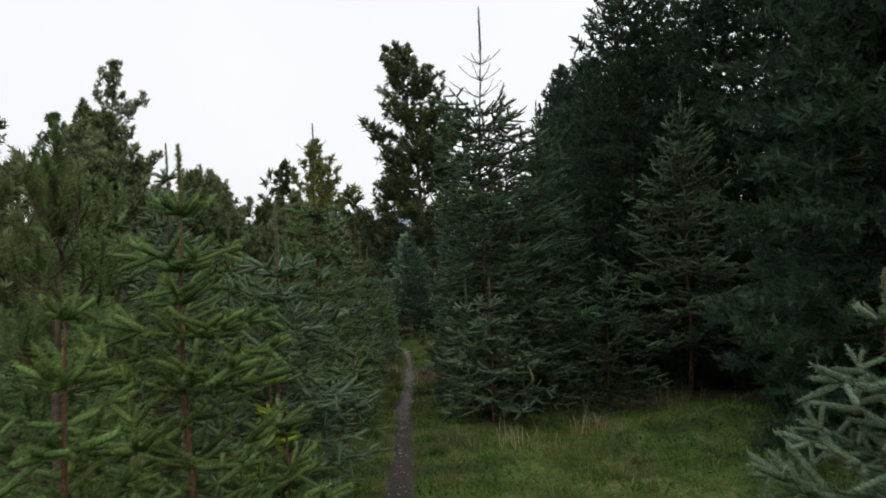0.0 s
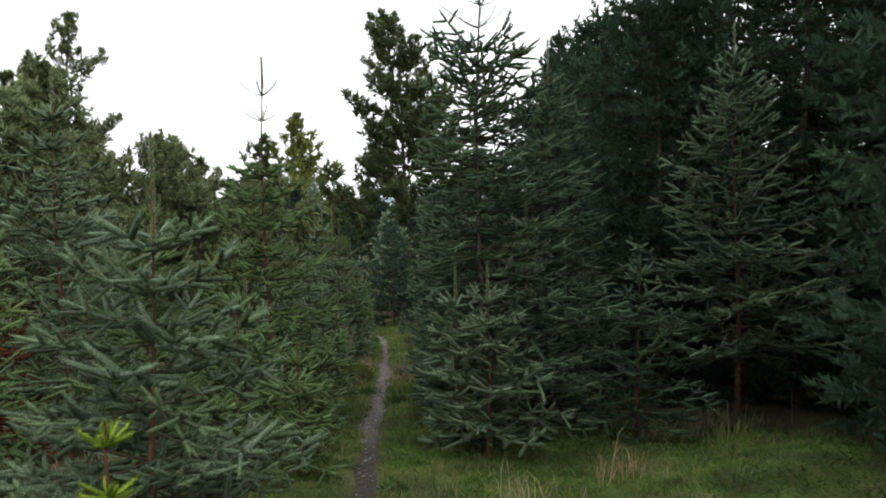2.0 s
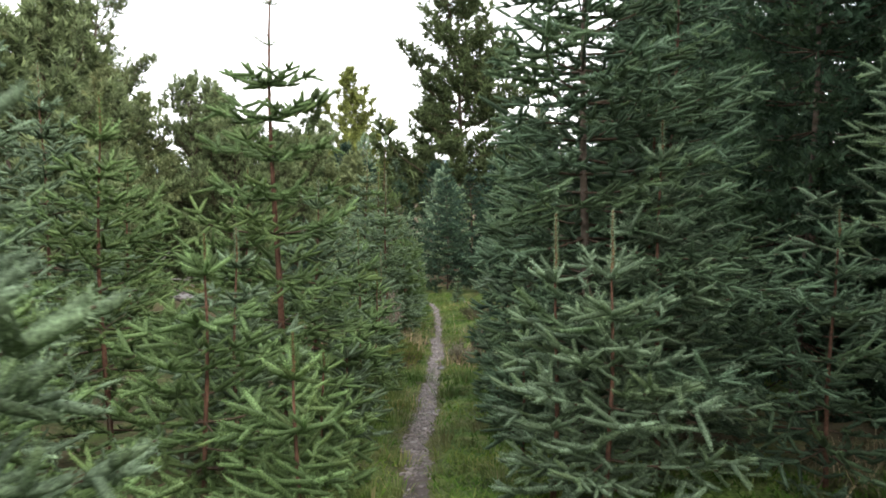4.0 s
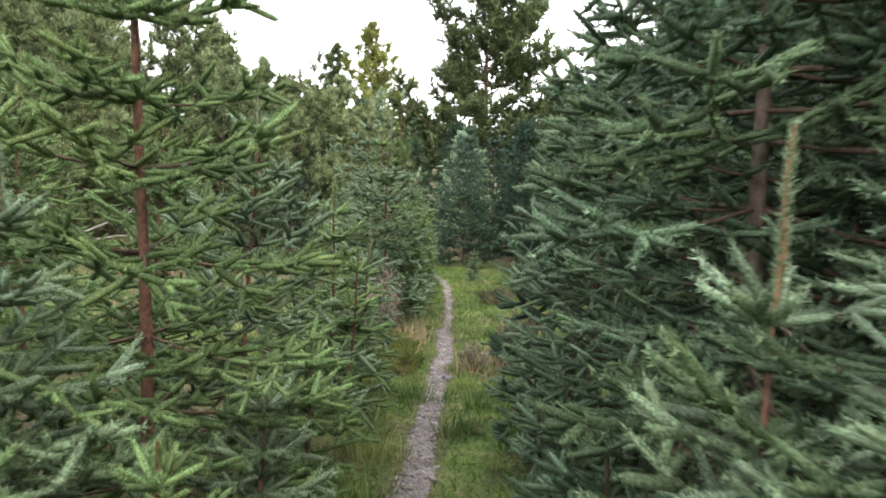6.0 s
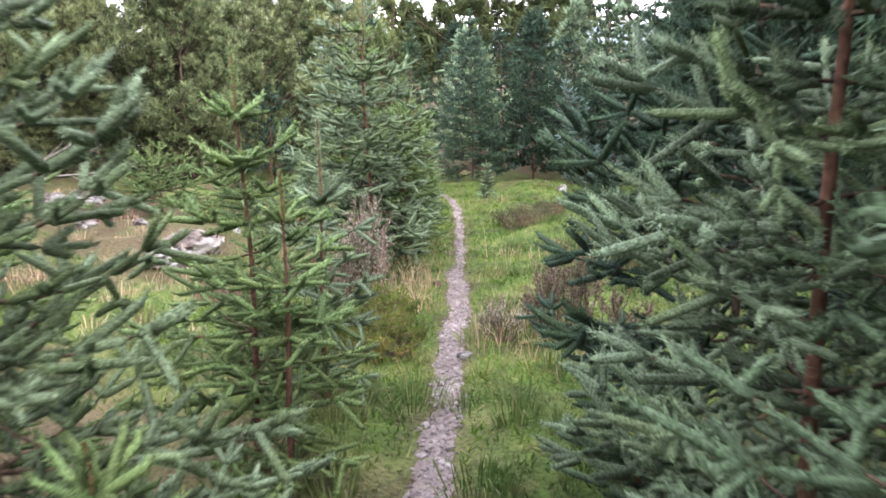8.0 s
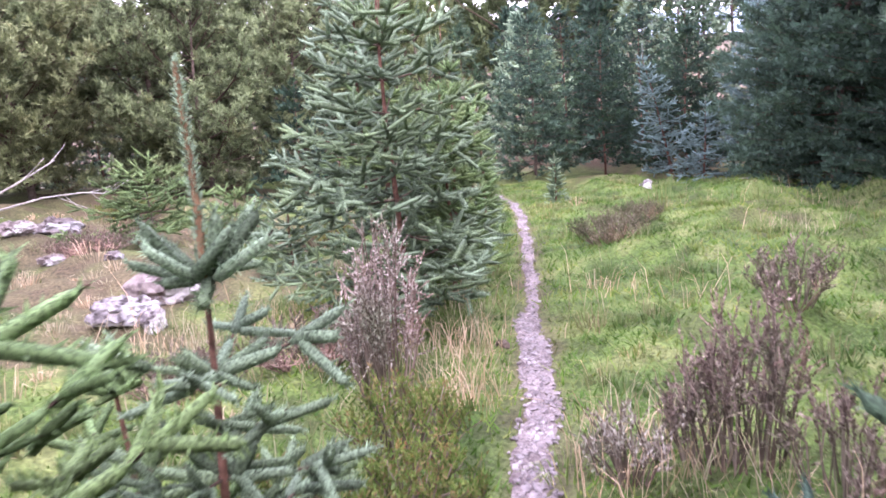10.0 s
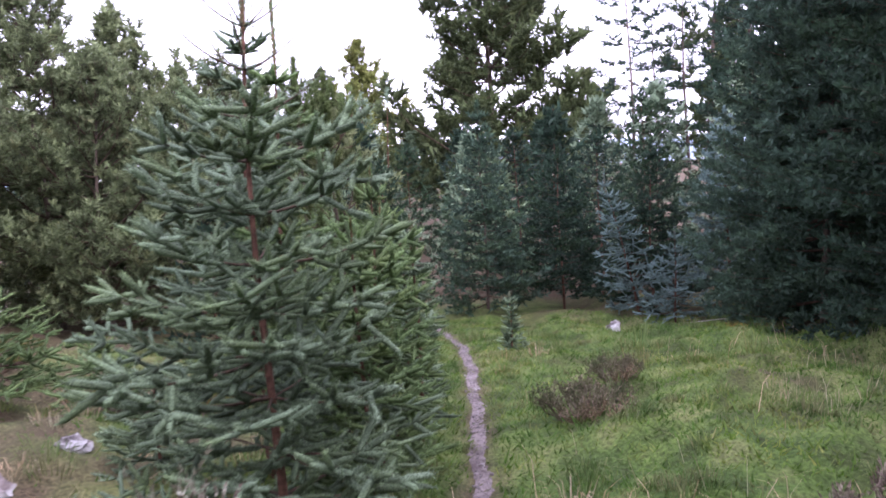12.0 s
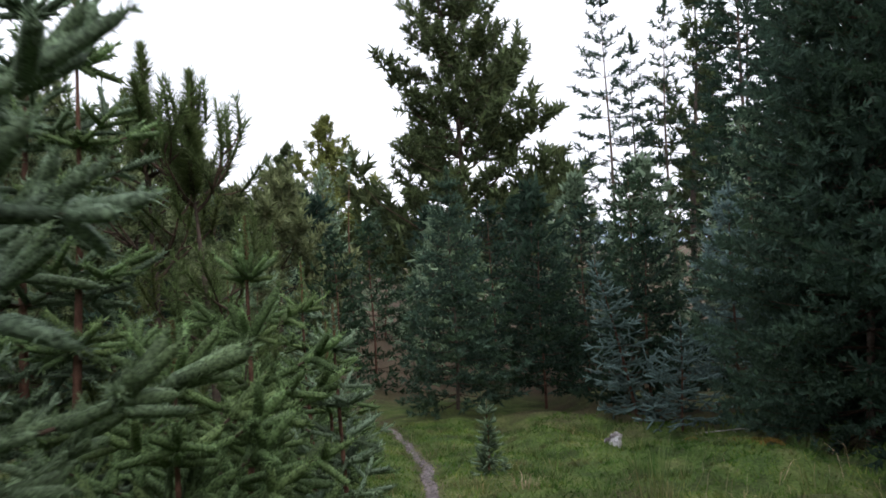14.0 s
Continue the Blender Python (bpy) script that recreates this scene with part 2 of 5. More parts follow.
# ---- plan ----
GROUND_Y = [-3000, -30, 0, 8.3, 12, 15.45, 18.25, 20.4, 25, 26.8, 40, 80, 3000]
GROUND_Z = [1.6, 1.2, 0, -0.55, -1.02, -1.40, -1.56, -1.72, -2.10, -2.35, -3.2, -4, -6]
TRAIL_Y = [-8, 0, 3, 6, 8.75, 11.1, 13.5, 15.0, 16.7, 18.2, 20, 22, 24, 26, 27.6, 30, 34]
TRAIL_X = [0.4, -0.05, -0.30, -0.55, -0.74, -0.95, -1.08, -1.17, -1.25, -1.38, -1.50, -1.68, -1.88, -2.15, -2.5, -3.2, -5.0]
WALK_Y = [-5, 0, 3.6, 6.8, 9.0, 12.1, 13.4, 17.0]
WALK_X = [0, 0, -0.13, -0.46, -0.66, -0.82, -1.03, -1.23]


def trail_x(y):
    return np.interp(y, TRAIL_Y, TRAIL_X)


def trail_half(y):
    return np.interp(y, [0, 6, 9, 12, 15, 17.4, 18.2, 18.5, 20, 23, 26, 28], [0.095, 0.095, 0.085, 0.105, 0.092, 0.10, 0.09, 0.05, 0.062, 0.065, 0.07, 0.06])


def smooth_z(y):
    return (np.interp(y - 1.2, GROUND_Y, GROUND_Z) + 2 * np.interp(y, GROUND_Y, GROUND_Z) + np.interp(y + 1.2, GROUND_Y, GROUND_Z)) / 4


MOUNDS = np.random.default_rng(5)
MOUNDS = np.column_stack([MOUNDS.uniform(-0.9, 3.0, 46), MOUNDS.uniform(15.0, 28.0, 46), MOUNDS.uniform(0.05, 0.17, 46), MOUNDS.uniform(0.20, 0.50, 46)])
MOUNDS = np.concatenate([MOUNDS, [(0.5, 24.2, 0.18, 0.4), (1.15, 24.3, 0.22, 0.5), (1.9, 7.6, 0.14, 0.5)]])


def ground_z(x, y):
    """Height of the ground: a gentle fall along the walk, hummocks, and the trodden hollow of the trail."""
    x, y = np.asarray(x, float), np.asarray(y, float)
    z = smooth_z(y)
    d = np.abs(x - trail_x(y))
    off = np.clip((d - 0.2) / 1.2, 0, 1)
    bump = 0.075 * np.sin(1.9 * x + 0.7 * y) * np.sin(1.3 * y - 0.6 * x + 1.0) + 0.05 * np.sin(3.7 * x - 2.1 * y + 2.0) * np.sin(2.9 * y + 1.1 * x) + 0.026 * np.sin(8.3 * x + 1.7 * y) * np.sin(7.1 * y - 2.3 * x)
    near = np.exp(-((y - 14) / 60) ** 2) * (1 + 0.5 * np.clip((y - 13) / 3, 0, 1))
    z = z + bump * off * near
    z = z + 0.16 * np.exp(-((x - 2.3) ** 2 + (y - 8.2) ** 2) / 0.6) + 0.12 * np.exp(-((x + 0.3) ** 2 + (y - 20.6) ** 2) / 0.25)
    z = z + np.clip(-x - 3.5, 0, 6) * 0.07 * np.exp(-((y - 24) / 9) ** 2)
    for mx, my, mh, mr in MOUNDS:
        z = z + mh * off * np.exp(-((x - mx) ** 2 + (y - my) ** 2) / mr ** 2)
    return z - 0.05 * np.exp(-(d / 0.17) ** 2)


def walk_x(y):
    return np.where(y < 17.2, np.interp(y, WALK_Y, WALK_X), trail_x(y))


# ---- mesh helpers ----
def mesh_from(name, verts, faces, mats, face_mat=None, age=None, smooth=False):
    me = bpy.data.meshes.new(name)
    me.from_pydata(np.asarray(verts).tolist(), [], faces if isinstance(faces, list) else np.asarray(faces).tolist())
    for m in mats:
        me.materials.append(m)
    if face_mat is not None:
        me.polygons.foreach_set("material_index", np.asarray(face_mat, np.int32))
    if age is not None:
        a = me.attributes.new("age", "FLOAT", "FACE")
        a.data.foreach_set("value", np.asarray(age, np.float32))
    if smooth:
        me.polygons.foreach_set("use_smooth", np.ones(len(me.polygons), bool))
    me.update()
    return me


def thing(name, m, label, category, group="", kind=""):
    ob = new(name)
    ob.matrix_world = m
    ob.empty_display_size = 0.1
    return tagged(ob, label, category, group, kind)


def part_of(parent, name, me, m=None, label=""):
    ob = new(name, me)
    ob.parent = parent
    if m is not None:
        ob.matrix_local = m
    return tagged(ob, label)


class Build:
    """Collects tubes and blades of one mesh."""

    def __init__(self, seed):
        self.rng = np.random.default_rng(seed)
        self.v, self.f, self.mi, self.age, self.n = [], [], [], [], 0

    def add(self, verts, faces, mat, age):
        self.v.append(np.asarray(verts, float))
        self.f.extend((np.asarray(faces) + self.n).tolist())
        self.mi.append(np.full(len(faces), mat))
        self.age.append(np.broadcast_to(np.asarray(age, float), (len(faces),)))
        self.n += len(verts)

    def tube(self, pts, r0, r1, sides=3, mat=0, age=0.0):
        pts = np.asarray(pts, float)
        k = len(pts)
        ax = np.gradient(pts, axis=0)
        ax /= np.linalg.norm(ax, axis=1)[:, None] + 1e-9
        ref = np.array([0, 0, 1.0]) if abs(ax[0][2]) < 0.8 else np.array([1.0, 0, 0])
        u = np.cross(ax, ref)
        u /= np.linalg.norm(u, axis=1)[:, None] + 1e-9
        w = np.cross(ax, u)
        r = np.linspace(r0, r1, k)[:, None, None]
        a = np.arange(sides) * 2 * np.pi / sides
        ring = pts[:, None] + r * (np.cos(a)[None, :, None] * u[:, None] + np.sin(a)[None, :, None] * w[:, None])
        q = np.array([[i * sides + j, i * sides + (j + 1) % sides, (i + 1) * sides + (j + 1) % sides, (i + 1) * sides + j] for i in range(k - 1) for j in range(sides)])
        self.add(ring.reshape(-1, 3), q, mat, age)

    def spindle(self, pts, r, sides=3, mat=1, age=0.5):
        """A shoot's closed body: pointed at both ends, with a ring at each inner point."""
        pts = np.asarray(pts, float)
        ax = pts[-1] - pts[0]
        ax /= np.linalg.norm(ax) + 1e-9
        ref = np.array([0, 0, 1.0]) if abs(ax[2]) < 0.8 else np.array([1.0, 0, 0])
        u = np.cross(ax, ref)
        u /= np.linalg.norm(u)
        w = np.cross(ax, u)
        a = np.arange(sides) * 2 * np.pi / sides + self.rng.random() * 3
        ring = r * (np.cos(a)[:, None] * u + np.sin(a)[:, None] * w)
        v = np.concatenate([pts[:1], pts[1] + ring, pts[2] + ring * 0.8, pts[-1:]])
        f = []
        for j in range(sides):
            i, n = 1 + j, 1 + (j + 1) % sides
            f += [(0, n, i), (i, n, n + sides), (i, n + sides, i + sides), (i + sides, n + sides, 2 * sides + 1)]
        self.add(v, f, mat, age)

    def needles(self, pts, per_m, length, width, lean=55, mat=1, ages=(0.4, 1.0), start=0.0, plump=False):
        """Needles all round a shoot that follows pts, one blade each; plump shoots are narrow at the node and blunt at the tip."""
        pts = np.asarray(pts, float)
        seg = np.diff(pts, axis=0)
        sl = np.linalg.norm(seg, axis=1)
        total = sl.sum()
        k = max(4, int(total * per_m))
        g = self.rng
        s = start + (1 - start) * (np.arange(k) + g.random(k)) / k
        cum = np.concatenate([[0], np.cumsum(sl)]) / total
        c = np.stack([np.interp(s, cum, pts[:, i]) for i in range(3)], 1)
        idx = np.clip(np.searchsorted(cum, s) - 1, 0, len(seg) - 1)
        ax = seg[idx] / sl[idx][:, None]
        rnd = g.normal(size=(k, 3))
        rad = rnd - (rnd * ax).sum(1)[:, None] * ax
        rad[:, 2] += 0.25
        rad /= np.linalg.norm(rad, axis=1)[:, None]
        la = np.radians(lean + g.normal(0, 10, k) - 30 * np.clip((s - 0.85) / 0.15, 0, 1))[:, None]
        way = ax * np.cos(la) + rad * np.sin(la)
        side = np.cross(way, g.normal(size=(k, 3)))
        side /= np.linalg.norm(side, axis=1)[:, None]
        ln = (length * (0.8 + 0.4 * g.random(k)))[:, None]
        if plump:
            ln = ln * np.interp(s, [0, 0.22, 0.8, 1], [0.45, 1.0, 1.0, 0.75])[:, None]
        b0 = c + side * width / 2
        b1 = c - side * width / 2
        tip = c + way * ln
        v = np.stack([b0, b1, tip], 1).reshape(-1, 3)
        f = np.arange(3 * k).reshape(-1, 3)
        self.add(v, f, mat, ages[0] + (ages[1] - ages[0]) * s)

    def mesh(self, name, mats, smooth=False):
        return mesh_from(name, np.concatenate(self.v), self.f, mats, np.concatenate(self.mi), np.concatenate(self.age), smooth)


# ---- branches, built once for each length and reused ----
#        core radius, sides, needles a metre, their length and width, spacing of side shoots and of their twigs
DETAIL = {"fine": (0.0125, 5, 600, 0.0245, 0.0052, 0.14, 0.10), "mid": (0.012, 4, 200, 0.029, 0.011, 0.155, 0.14), "thin": (0, 3, 300, 0.017, 0.005, 0.16, 0.14), "wisp": (0, 3, 46, 0.16, 0.055, 0.24, 0.30), "stand": (0, 3, 68, 0.088, 0.040, 0.14, 0.22), "far": (0, 3, 27, 0.135, 0.055, 0.21, 0.34), "dim": (0, 3, 11, 0.27, 0.11, 0.36, 0.7)}
LENGTHS = (0.16, 0.28, 0.45, 0.7, 1.05, 1.5, 2.1)


def bend(p0, direction, length, droop, k=4, lift=0.0):
    s = np.linspace(0, 1, k)[:, None]
    d = np.asarray(direction, float)
    d = d / np.linalg.norm(d)
    p = np.asarray(p0) + d * length * s
    p[:, 2] += (-droop * s[:, 0] + lift * s[:, 0] ** 2) * length
    return p


def along(line, s):
    k = len(line) - 1
    return np.array([np.interp(s * k, np.arange(k + 1), line[:, j]) for j in range(3)])


def spray_branch(length, detail, seed, needle_mat):
    """A branch in flat layered sprays: each year's growth is one plump shoot, with a pair of side shoots at every node."""
    core, sides, per, nl, nw, sl, _ = DETAIL[detail]
    b = Build(seed)
    g = b.rng

    def shoot(line, young):
        line = np.array([along(line, q) for q in (0, 0.10, 0.88, 1)]) if len(line) == 5 else line
        if core:
            b.spindle(line, core * g.uniform(0.85, 1.15), sides, 1, young * 0.8)
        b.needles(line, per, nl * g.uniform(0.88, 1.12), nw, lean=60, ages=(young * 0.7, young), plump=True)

    def spray(p0, way, ll, depth, young):
        way = np.asarray(way, float) / np.linalg.norm(way)
        n = 1 if depth > 2 else max(1, round(ll / sl))
        line = bend(p0, way, ll, g.uniform(0.0, 0.34), 5, g.uniform(0.05, 0.50))
        if n == 1:
            shoot(line, young)
            return
        b.tube(line, 0.0022 + 0.004 * ll, 0.0016, 3, 0)
        flat = np.array([-way[1], way[0], 0.0])
        for i in range(n):
            lo, hi = i / n, (i + 1) / n
            # Shoots nearer the trunk get a lower value: older, and darkened as if shaded.
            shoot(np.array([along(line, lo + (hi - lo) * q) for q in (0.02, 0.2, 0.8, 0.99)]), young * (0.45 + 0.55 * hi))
            last = i == n - 1
            for side in (-1, 1):
                if g.random() < (0.25 if last else 0.05):
                    continue
                a = radians(g.normal(40 if last else 52, 9))
                l2 = min(sl * 0.95, max(0.05, (ll * (1 - lo)) * 0.5)) * g.uniform(0.55, 1.2)
                d = way * math.cos(a) + flat * side * math.sin(a) + np.array([0, 0, g.normal(0.02, 0.3)])
                at = along(line, hi - (0.04 if last else 0)) if not last else along(line, lo + (hi - lo) * 0.08)
                spray(at, d, l2, depth + 2 if l2 < sl * 1.5 else depth + 1, young * (0.6 + 0.4 * hi))

    main = bend((0, 0, 0), (1, g.normal(0, 0.03), 0), length, 0.20, 6, 0.27)
    main[:, 1] += np.sin(np.linspace(0, 3, 6)) * 0.03 * length * g.normal()
    b.tube(main, 0.0032 + 0.006 * length, 0.0022, 4, 0)
    bare = 0.0 if length < 0.3 else (0.10 if length < 0.8 else 0.15)
    n = max(1, round(length * (1 - bare) / (sl * (1 + 0.25 * max(0, length - 0.5)))))
    for i in range(n):
        lo, hi = bare + (1 - bare) * i / n, bare + (1 - bare) * (i + 1) / n
        if lo > 0.3 or length < 0.5:
            shoot(np.array([along(main, lo + (hi - lo) * q) for q in (0.02, 0.2, 0.8, 0.99)]), 0.3 + 0.7 * hi)
        if detail == "thin" and i % 2:
            continue
        for side in (-1, 1):
            if g.random() < 0.06:
                continue
            s = min(0.97, max(0.03, lo + (hi - lo) * g.uniform(-0.1, 0.25)))
            ll = (0.085 + 0.46 * length * (1 - s) ** 0.8 * min(1, 0.4 + s * 1.7)) * g.uniform(0.72, 1.18)
            ll = min(ll, 0.62 * length + 0.03) * (0.35 if detail == "thin" else 1)
            a = radians(g.normal(54, 9))
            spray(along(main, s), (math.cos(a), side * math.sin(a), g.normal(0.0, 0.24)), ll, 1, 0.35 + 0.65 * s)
            if detail == "fine" and g.random() < 0.45:
                spray(along(main, min(1, s + 0.05)), (math.cos(a), side * math.sin(a) * 0.5, g.normal(0.3, 0.4)), sl * g.uniform(0.35, 0.7), 3, 0.3 + 0.6 * s)
    return b.mesh("spruce_branch", [TWIG, needle_mat], True)


def spruce_branch(length, detail, seed, needle_mat):
    if detail in ("fine", "mid", "thin"):
        return spray_branch(length, detail, seed, needle_mat)
    _, _, per, nl, nw, step, sub = DETAIL[detail]
    b = Build(seed)
    g = b.rng

    def clothe(line, young0, start=0.0, full=1.0):
        part = np.array([along(line, start + (1 - start) * q) for q in (0, 0.12, 0.8, 1)])
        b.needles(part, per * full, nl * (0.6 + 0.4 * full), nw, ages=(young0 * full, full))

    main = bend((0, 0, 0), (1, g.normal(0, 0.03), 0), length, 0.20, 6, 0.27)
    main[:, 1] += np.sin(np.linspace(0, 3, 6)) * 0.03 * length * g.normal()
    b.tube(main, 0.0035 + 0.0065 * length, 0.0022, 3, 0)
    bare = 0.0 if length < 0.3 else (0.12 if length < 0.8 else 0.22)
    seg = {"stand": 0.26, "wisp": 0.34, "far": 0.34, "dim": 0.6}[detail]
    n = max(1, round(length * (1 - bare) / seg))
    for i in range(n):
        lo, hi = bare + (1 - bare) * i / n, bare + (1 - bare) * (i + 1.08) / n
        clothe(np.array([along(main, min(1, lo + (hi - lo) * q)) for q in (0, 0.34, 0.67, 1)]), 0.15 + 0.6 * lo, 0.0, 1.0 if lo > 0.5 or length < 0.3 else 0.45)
    step *= 1 + 0.3 * max(0, length - 0.5)
    k = max(2, int(length * (1 - bare) / step))
    for i in range(k):
        s = bare + (1 - bare) * (i + 0.3 + 0.5 * g.random()) / (k + 0.4)
        c = along(main, s)
        side = 1 if i % 2 else -1
        ll = (0.09 + 0.42 * length * (1 - s) ** 0.75 * min(1, 0.45 + s * 1.6)) * (0.65 + 0.6 * g.random())
        ll = min(ll, 0.62 * length + 0.03)
        ang = radians(52 + g.normal(0, 13))
        lat = bend(c, (math.cos(ang), side * math.sin(ang), g.normal(0.0, 0.26)), ll, 0.18, 4, 0.30)
        clothe(lat, 0.3)
        if ll > 0.2:
            n2 = int(ll / sub)
            for j in range(n2):
                s2 = (j + 0.6) / (n2 + 0.4)
                turn = ang * side + (1 if j % 2 else -1) * radians(46)
                l2 = (0.075 + 0.30 * ll * (1 - s2)) * (0.7 + 0.6 * g.random())
                clothe(bend(along(lat, s2), (math.cos(turn), math.sin(turn), g.normal(-0.05, 0.32)), l2, 0.2, 4, 0.3), 0.45)
    return b.mesh("spruce_branch", [TWIG, needle_mat], True)


def leader_mesh(detail, seed, needle_mat):
    """The upright top shoot, 0.4 m tall, stretched a little when used."""
    core, sides, per, nl, nw, step, sub = DETAIL[detail]
    b = Build(seed)
    p = np.array([[0, 0, 0], [0.004, 0.0, 0.14], [0.0, 0.004, 0.28], [0, 0, 0.4]])
    b.tube(p, 0.0070, 0.0045, 6, 0)
    b.needles(p, per * 2.8, nl * 0.85, nw, lean=50, ages=(0.6, 1.0), plump=True)
    return b.mesh("leader_shoot", [YOUNG_BARK, needle_mat])


PINE_DETAIL = {"fine": (0.008, 4, 420, 0.060, 0.006, 0.085), "mid": (0, 4, 150, 0.085, 0.020, 0.11), "puff": (0, 3, 95, 0.105, 0.030, 0.15), "far": (0, 3, 70, 0.15, 0.055, 0.19), "clump": (0, 3, 46, 0.22, 0.070, 0.34), "dim": (0, 3, 30, 0.28, 0.10, 0.36)}


def pine_branch(length, detail, seed, needle_mat):
    core, sides, per, nl, nw, step = PINE_DETAIL[detail]
    b = Build(seed)
    g = b.rng
    main = bend((0, 0, 0), (1, 0, 0), length, 0.05, 6, 0.38)
    main[:, 1] += np.cumsum(g.normal(0, 0.03, 6)) * length
    b.tube(main, 0.006 + 0.011 * length, 0.004, 4, 0)

    def tuft(at, up, size, young):
        if detail in ("puff", "far", "clump", "dim"):
            size *= {"puff": 1.0, "far": 1.2, "clump": 1.7, "dim": 2.0}[detail]
            for _ in range(3 if detail == "puff" else 2):
                d = up + g.normal(0, 0.62, 3)
                b.needles(bend(at - up * 0.03, d, size * g.uniform(0.7, 1.1), 0, 3, 0.1), per, nl, nw, lean=62, ages=(young * 0.3, 0.5 + 0.5 * young), plump=True)
            return
        line = bend(at - up * 0.05, up, size, 0, 4, 0.12)
        if core:
            b.spindle(line, core * g.uniform(0.8, 1.2), sides, 1, young * 0.6)
        b.needles(line, per, nl, nw, lean=58, ages=(young * 0.6, 1.0))

    k = max(3, int(length / step))
    for i in range(k):
        s = 0.2 + 0.8 * (i + 0.7) / k
        ang = radians(g.uniform(12, 68)) * g.choice((-1, 1))
        ll = (0.10 + 0.42 * length * (1 - 0.7 * s)) * g.uniform(0.6, 1.2)
        tw = bend(along(main, s), (math.cos(ang), math.sin(ang), g.normal(0.1, 0.25)), ll, 0.0, 4, 0.45)
        if detail not in ("far", "dim", "clump"):
            b.tube(tw, 0.006, 0.004, 3, 0)
        ends = [tw[-1]] if ll < 0.22 else ([tw[-1], tw[2] + g.normal(0, 0.03, 3)] if ll < 0.45 else [tw[-1], tw[2] + g.normal(0, 0.04, 3), tw[1] + g.normal(0, 0.05, 3)])
        for e in ends:
            up = np.array([math.cos(ang) * 0.6, math.sin(ang) * 0.6, 0.9 + g.normal(0, 0.25)])
            tuft(e, up / np.linalg.norm(up), g.uniform(0.14, 0.23), g.uniform(0, 0.7))
    tuft(main[-1], np.array([0.66, 0, 0.75]), 0.22, 0.7)
    return b.mesh("pine_branch", [TWIG, needle_mat], True)


def candle_mesh(detail, seed, needle_mat):
    core, sides, per, nl, nw, step = PINE_DETAIL[detail]
    b = Build(seed)
    p = np.array([[0, 0, 0], [0.01, 0, 0.3], [0.0, 0.01, 0.7], [0, 0, 1.0]])
    b.tube(p, 0.012, 0.006, 5, 0)
    b.needles(p, per * 3.4, nl * 1.45, nw, lean=36, ages=(0.3, 0.9))
    return b.mesh("pine_leader", [TWIG, needle_mat])


CACHE = {}


def branch_mesh(kind, length, detail, mat, rng):
    near = min(LENGTHS, key=lambda q: abs(math.log(q / length)))
    pick = int(rng.integers(0, 3 if near < 1 else 2))
    key = (kind, near, detail, pick, mat.name)
    if key not in CACHE:
        same = next((CACHE[k] for k in CACHE if k[:4] == key[:4]), None)
        if same:
            me = same.copy()
            me.materials[1] = mat
        else:
            maker = spruce_branch if kind == "spruce" else pine_branch
            me = maker(near, detail, 17 + int(near * 100) + 7 * pick + len(detail), mat)
        CACHE[key] = me
    return CACHE[key], length / near


def top_mesh(kind, detail, mat):
    key = (kind, detail, mat.name)
    if key not in CACHE:
        CACHE[key] = (leader_mesh if kind == "leader" else candle_mesh)(detail, 5, mat)
    return CACHE[key]


def joined(name, pieces, mats):
    """One mesh from (mesh, matrix) pieces that share their materials."""
    V, L, T, M, A, n = [], [], [], [], [], 0
    for me, m in pieces:
        k = len(me.vertices)
        co = np.empty(k * 3, np.float32)
        me.vertices.foreach_get("co", co)
        li = np.empty(len(me.loops), np.int32)
        me.loops.foreach_get("vertex_index", li)
        lt = np.empty(len(me.polygons), np.int32)
        me.polygons.foreach_get("loop_total", lt)
        mi = np.empty(len(me.polygons), np.int32)
        me.polygons.foreach_get("material_index", mi)
        ag = np.empty(len(me.polygons), np.float32)
        me.attributes["age"].data.foreach_get("value", ag)
        r = np.array(m)
        V.append(co.reshape(-1, 3) @ r[:3, :3].T + r[:3, 3])
        L.append(li + n)
        T.append(lt)
        M.append(mi)
        A.append(ag)
        n += k
    V, L, T = np.concatenate(V), np.concatenate(L), np.concatenate(T)
    me = bpy.data.meshes.new(name)
    me.vertices.add(n)
    me.vertices.foreach_set("co", V.ravel().astype(np.float32))
    me.loops.add(len(L))
    me.loops.foreach_set("vertex_index", L.astype(np.int32))
    me.polygons.add(len(T))
    me.polygons.foreach_set("loop_start", np.concatenate([[0], np.cumsum(T)[:-1]]).astype(np.int32))
    me.polygons.foreach_set("use_smooth", T >= 0)
    for m in mats:
        me.materials.append(m)
    me.polygons.foreach_set("material_index", np.concatenate(M))
    a = me.attributes.new("age", "FLOAT", "FACE")
    a.data.foreach_set("value", np.concatenate(A))
    me.update(calc_edges=True)
    me.validate()
    return me


def trunk_mesh(h, r, lean_x, lean_y, seed, mat, sides=8, crook=0.01):
    b = Build(seed)
    k = max(6, int(h / 0.35))
    s = np.linspace(0, 1, k)
    p = np.stack([lean_x * s ** 1.3 * h + crook * h * np.sin(5 * s + seed), lean_y * s ** 1.3 * h + crook * h * (np.cos(4 * s + seed) - math.cos(seed)), s * h], 1)
    p[:, 0] -= p[0, 0]
    b.tube(p, r, max(0.005, r * 0.12), sides, 0)
    return b.mesh("trunk", [mat], True), p


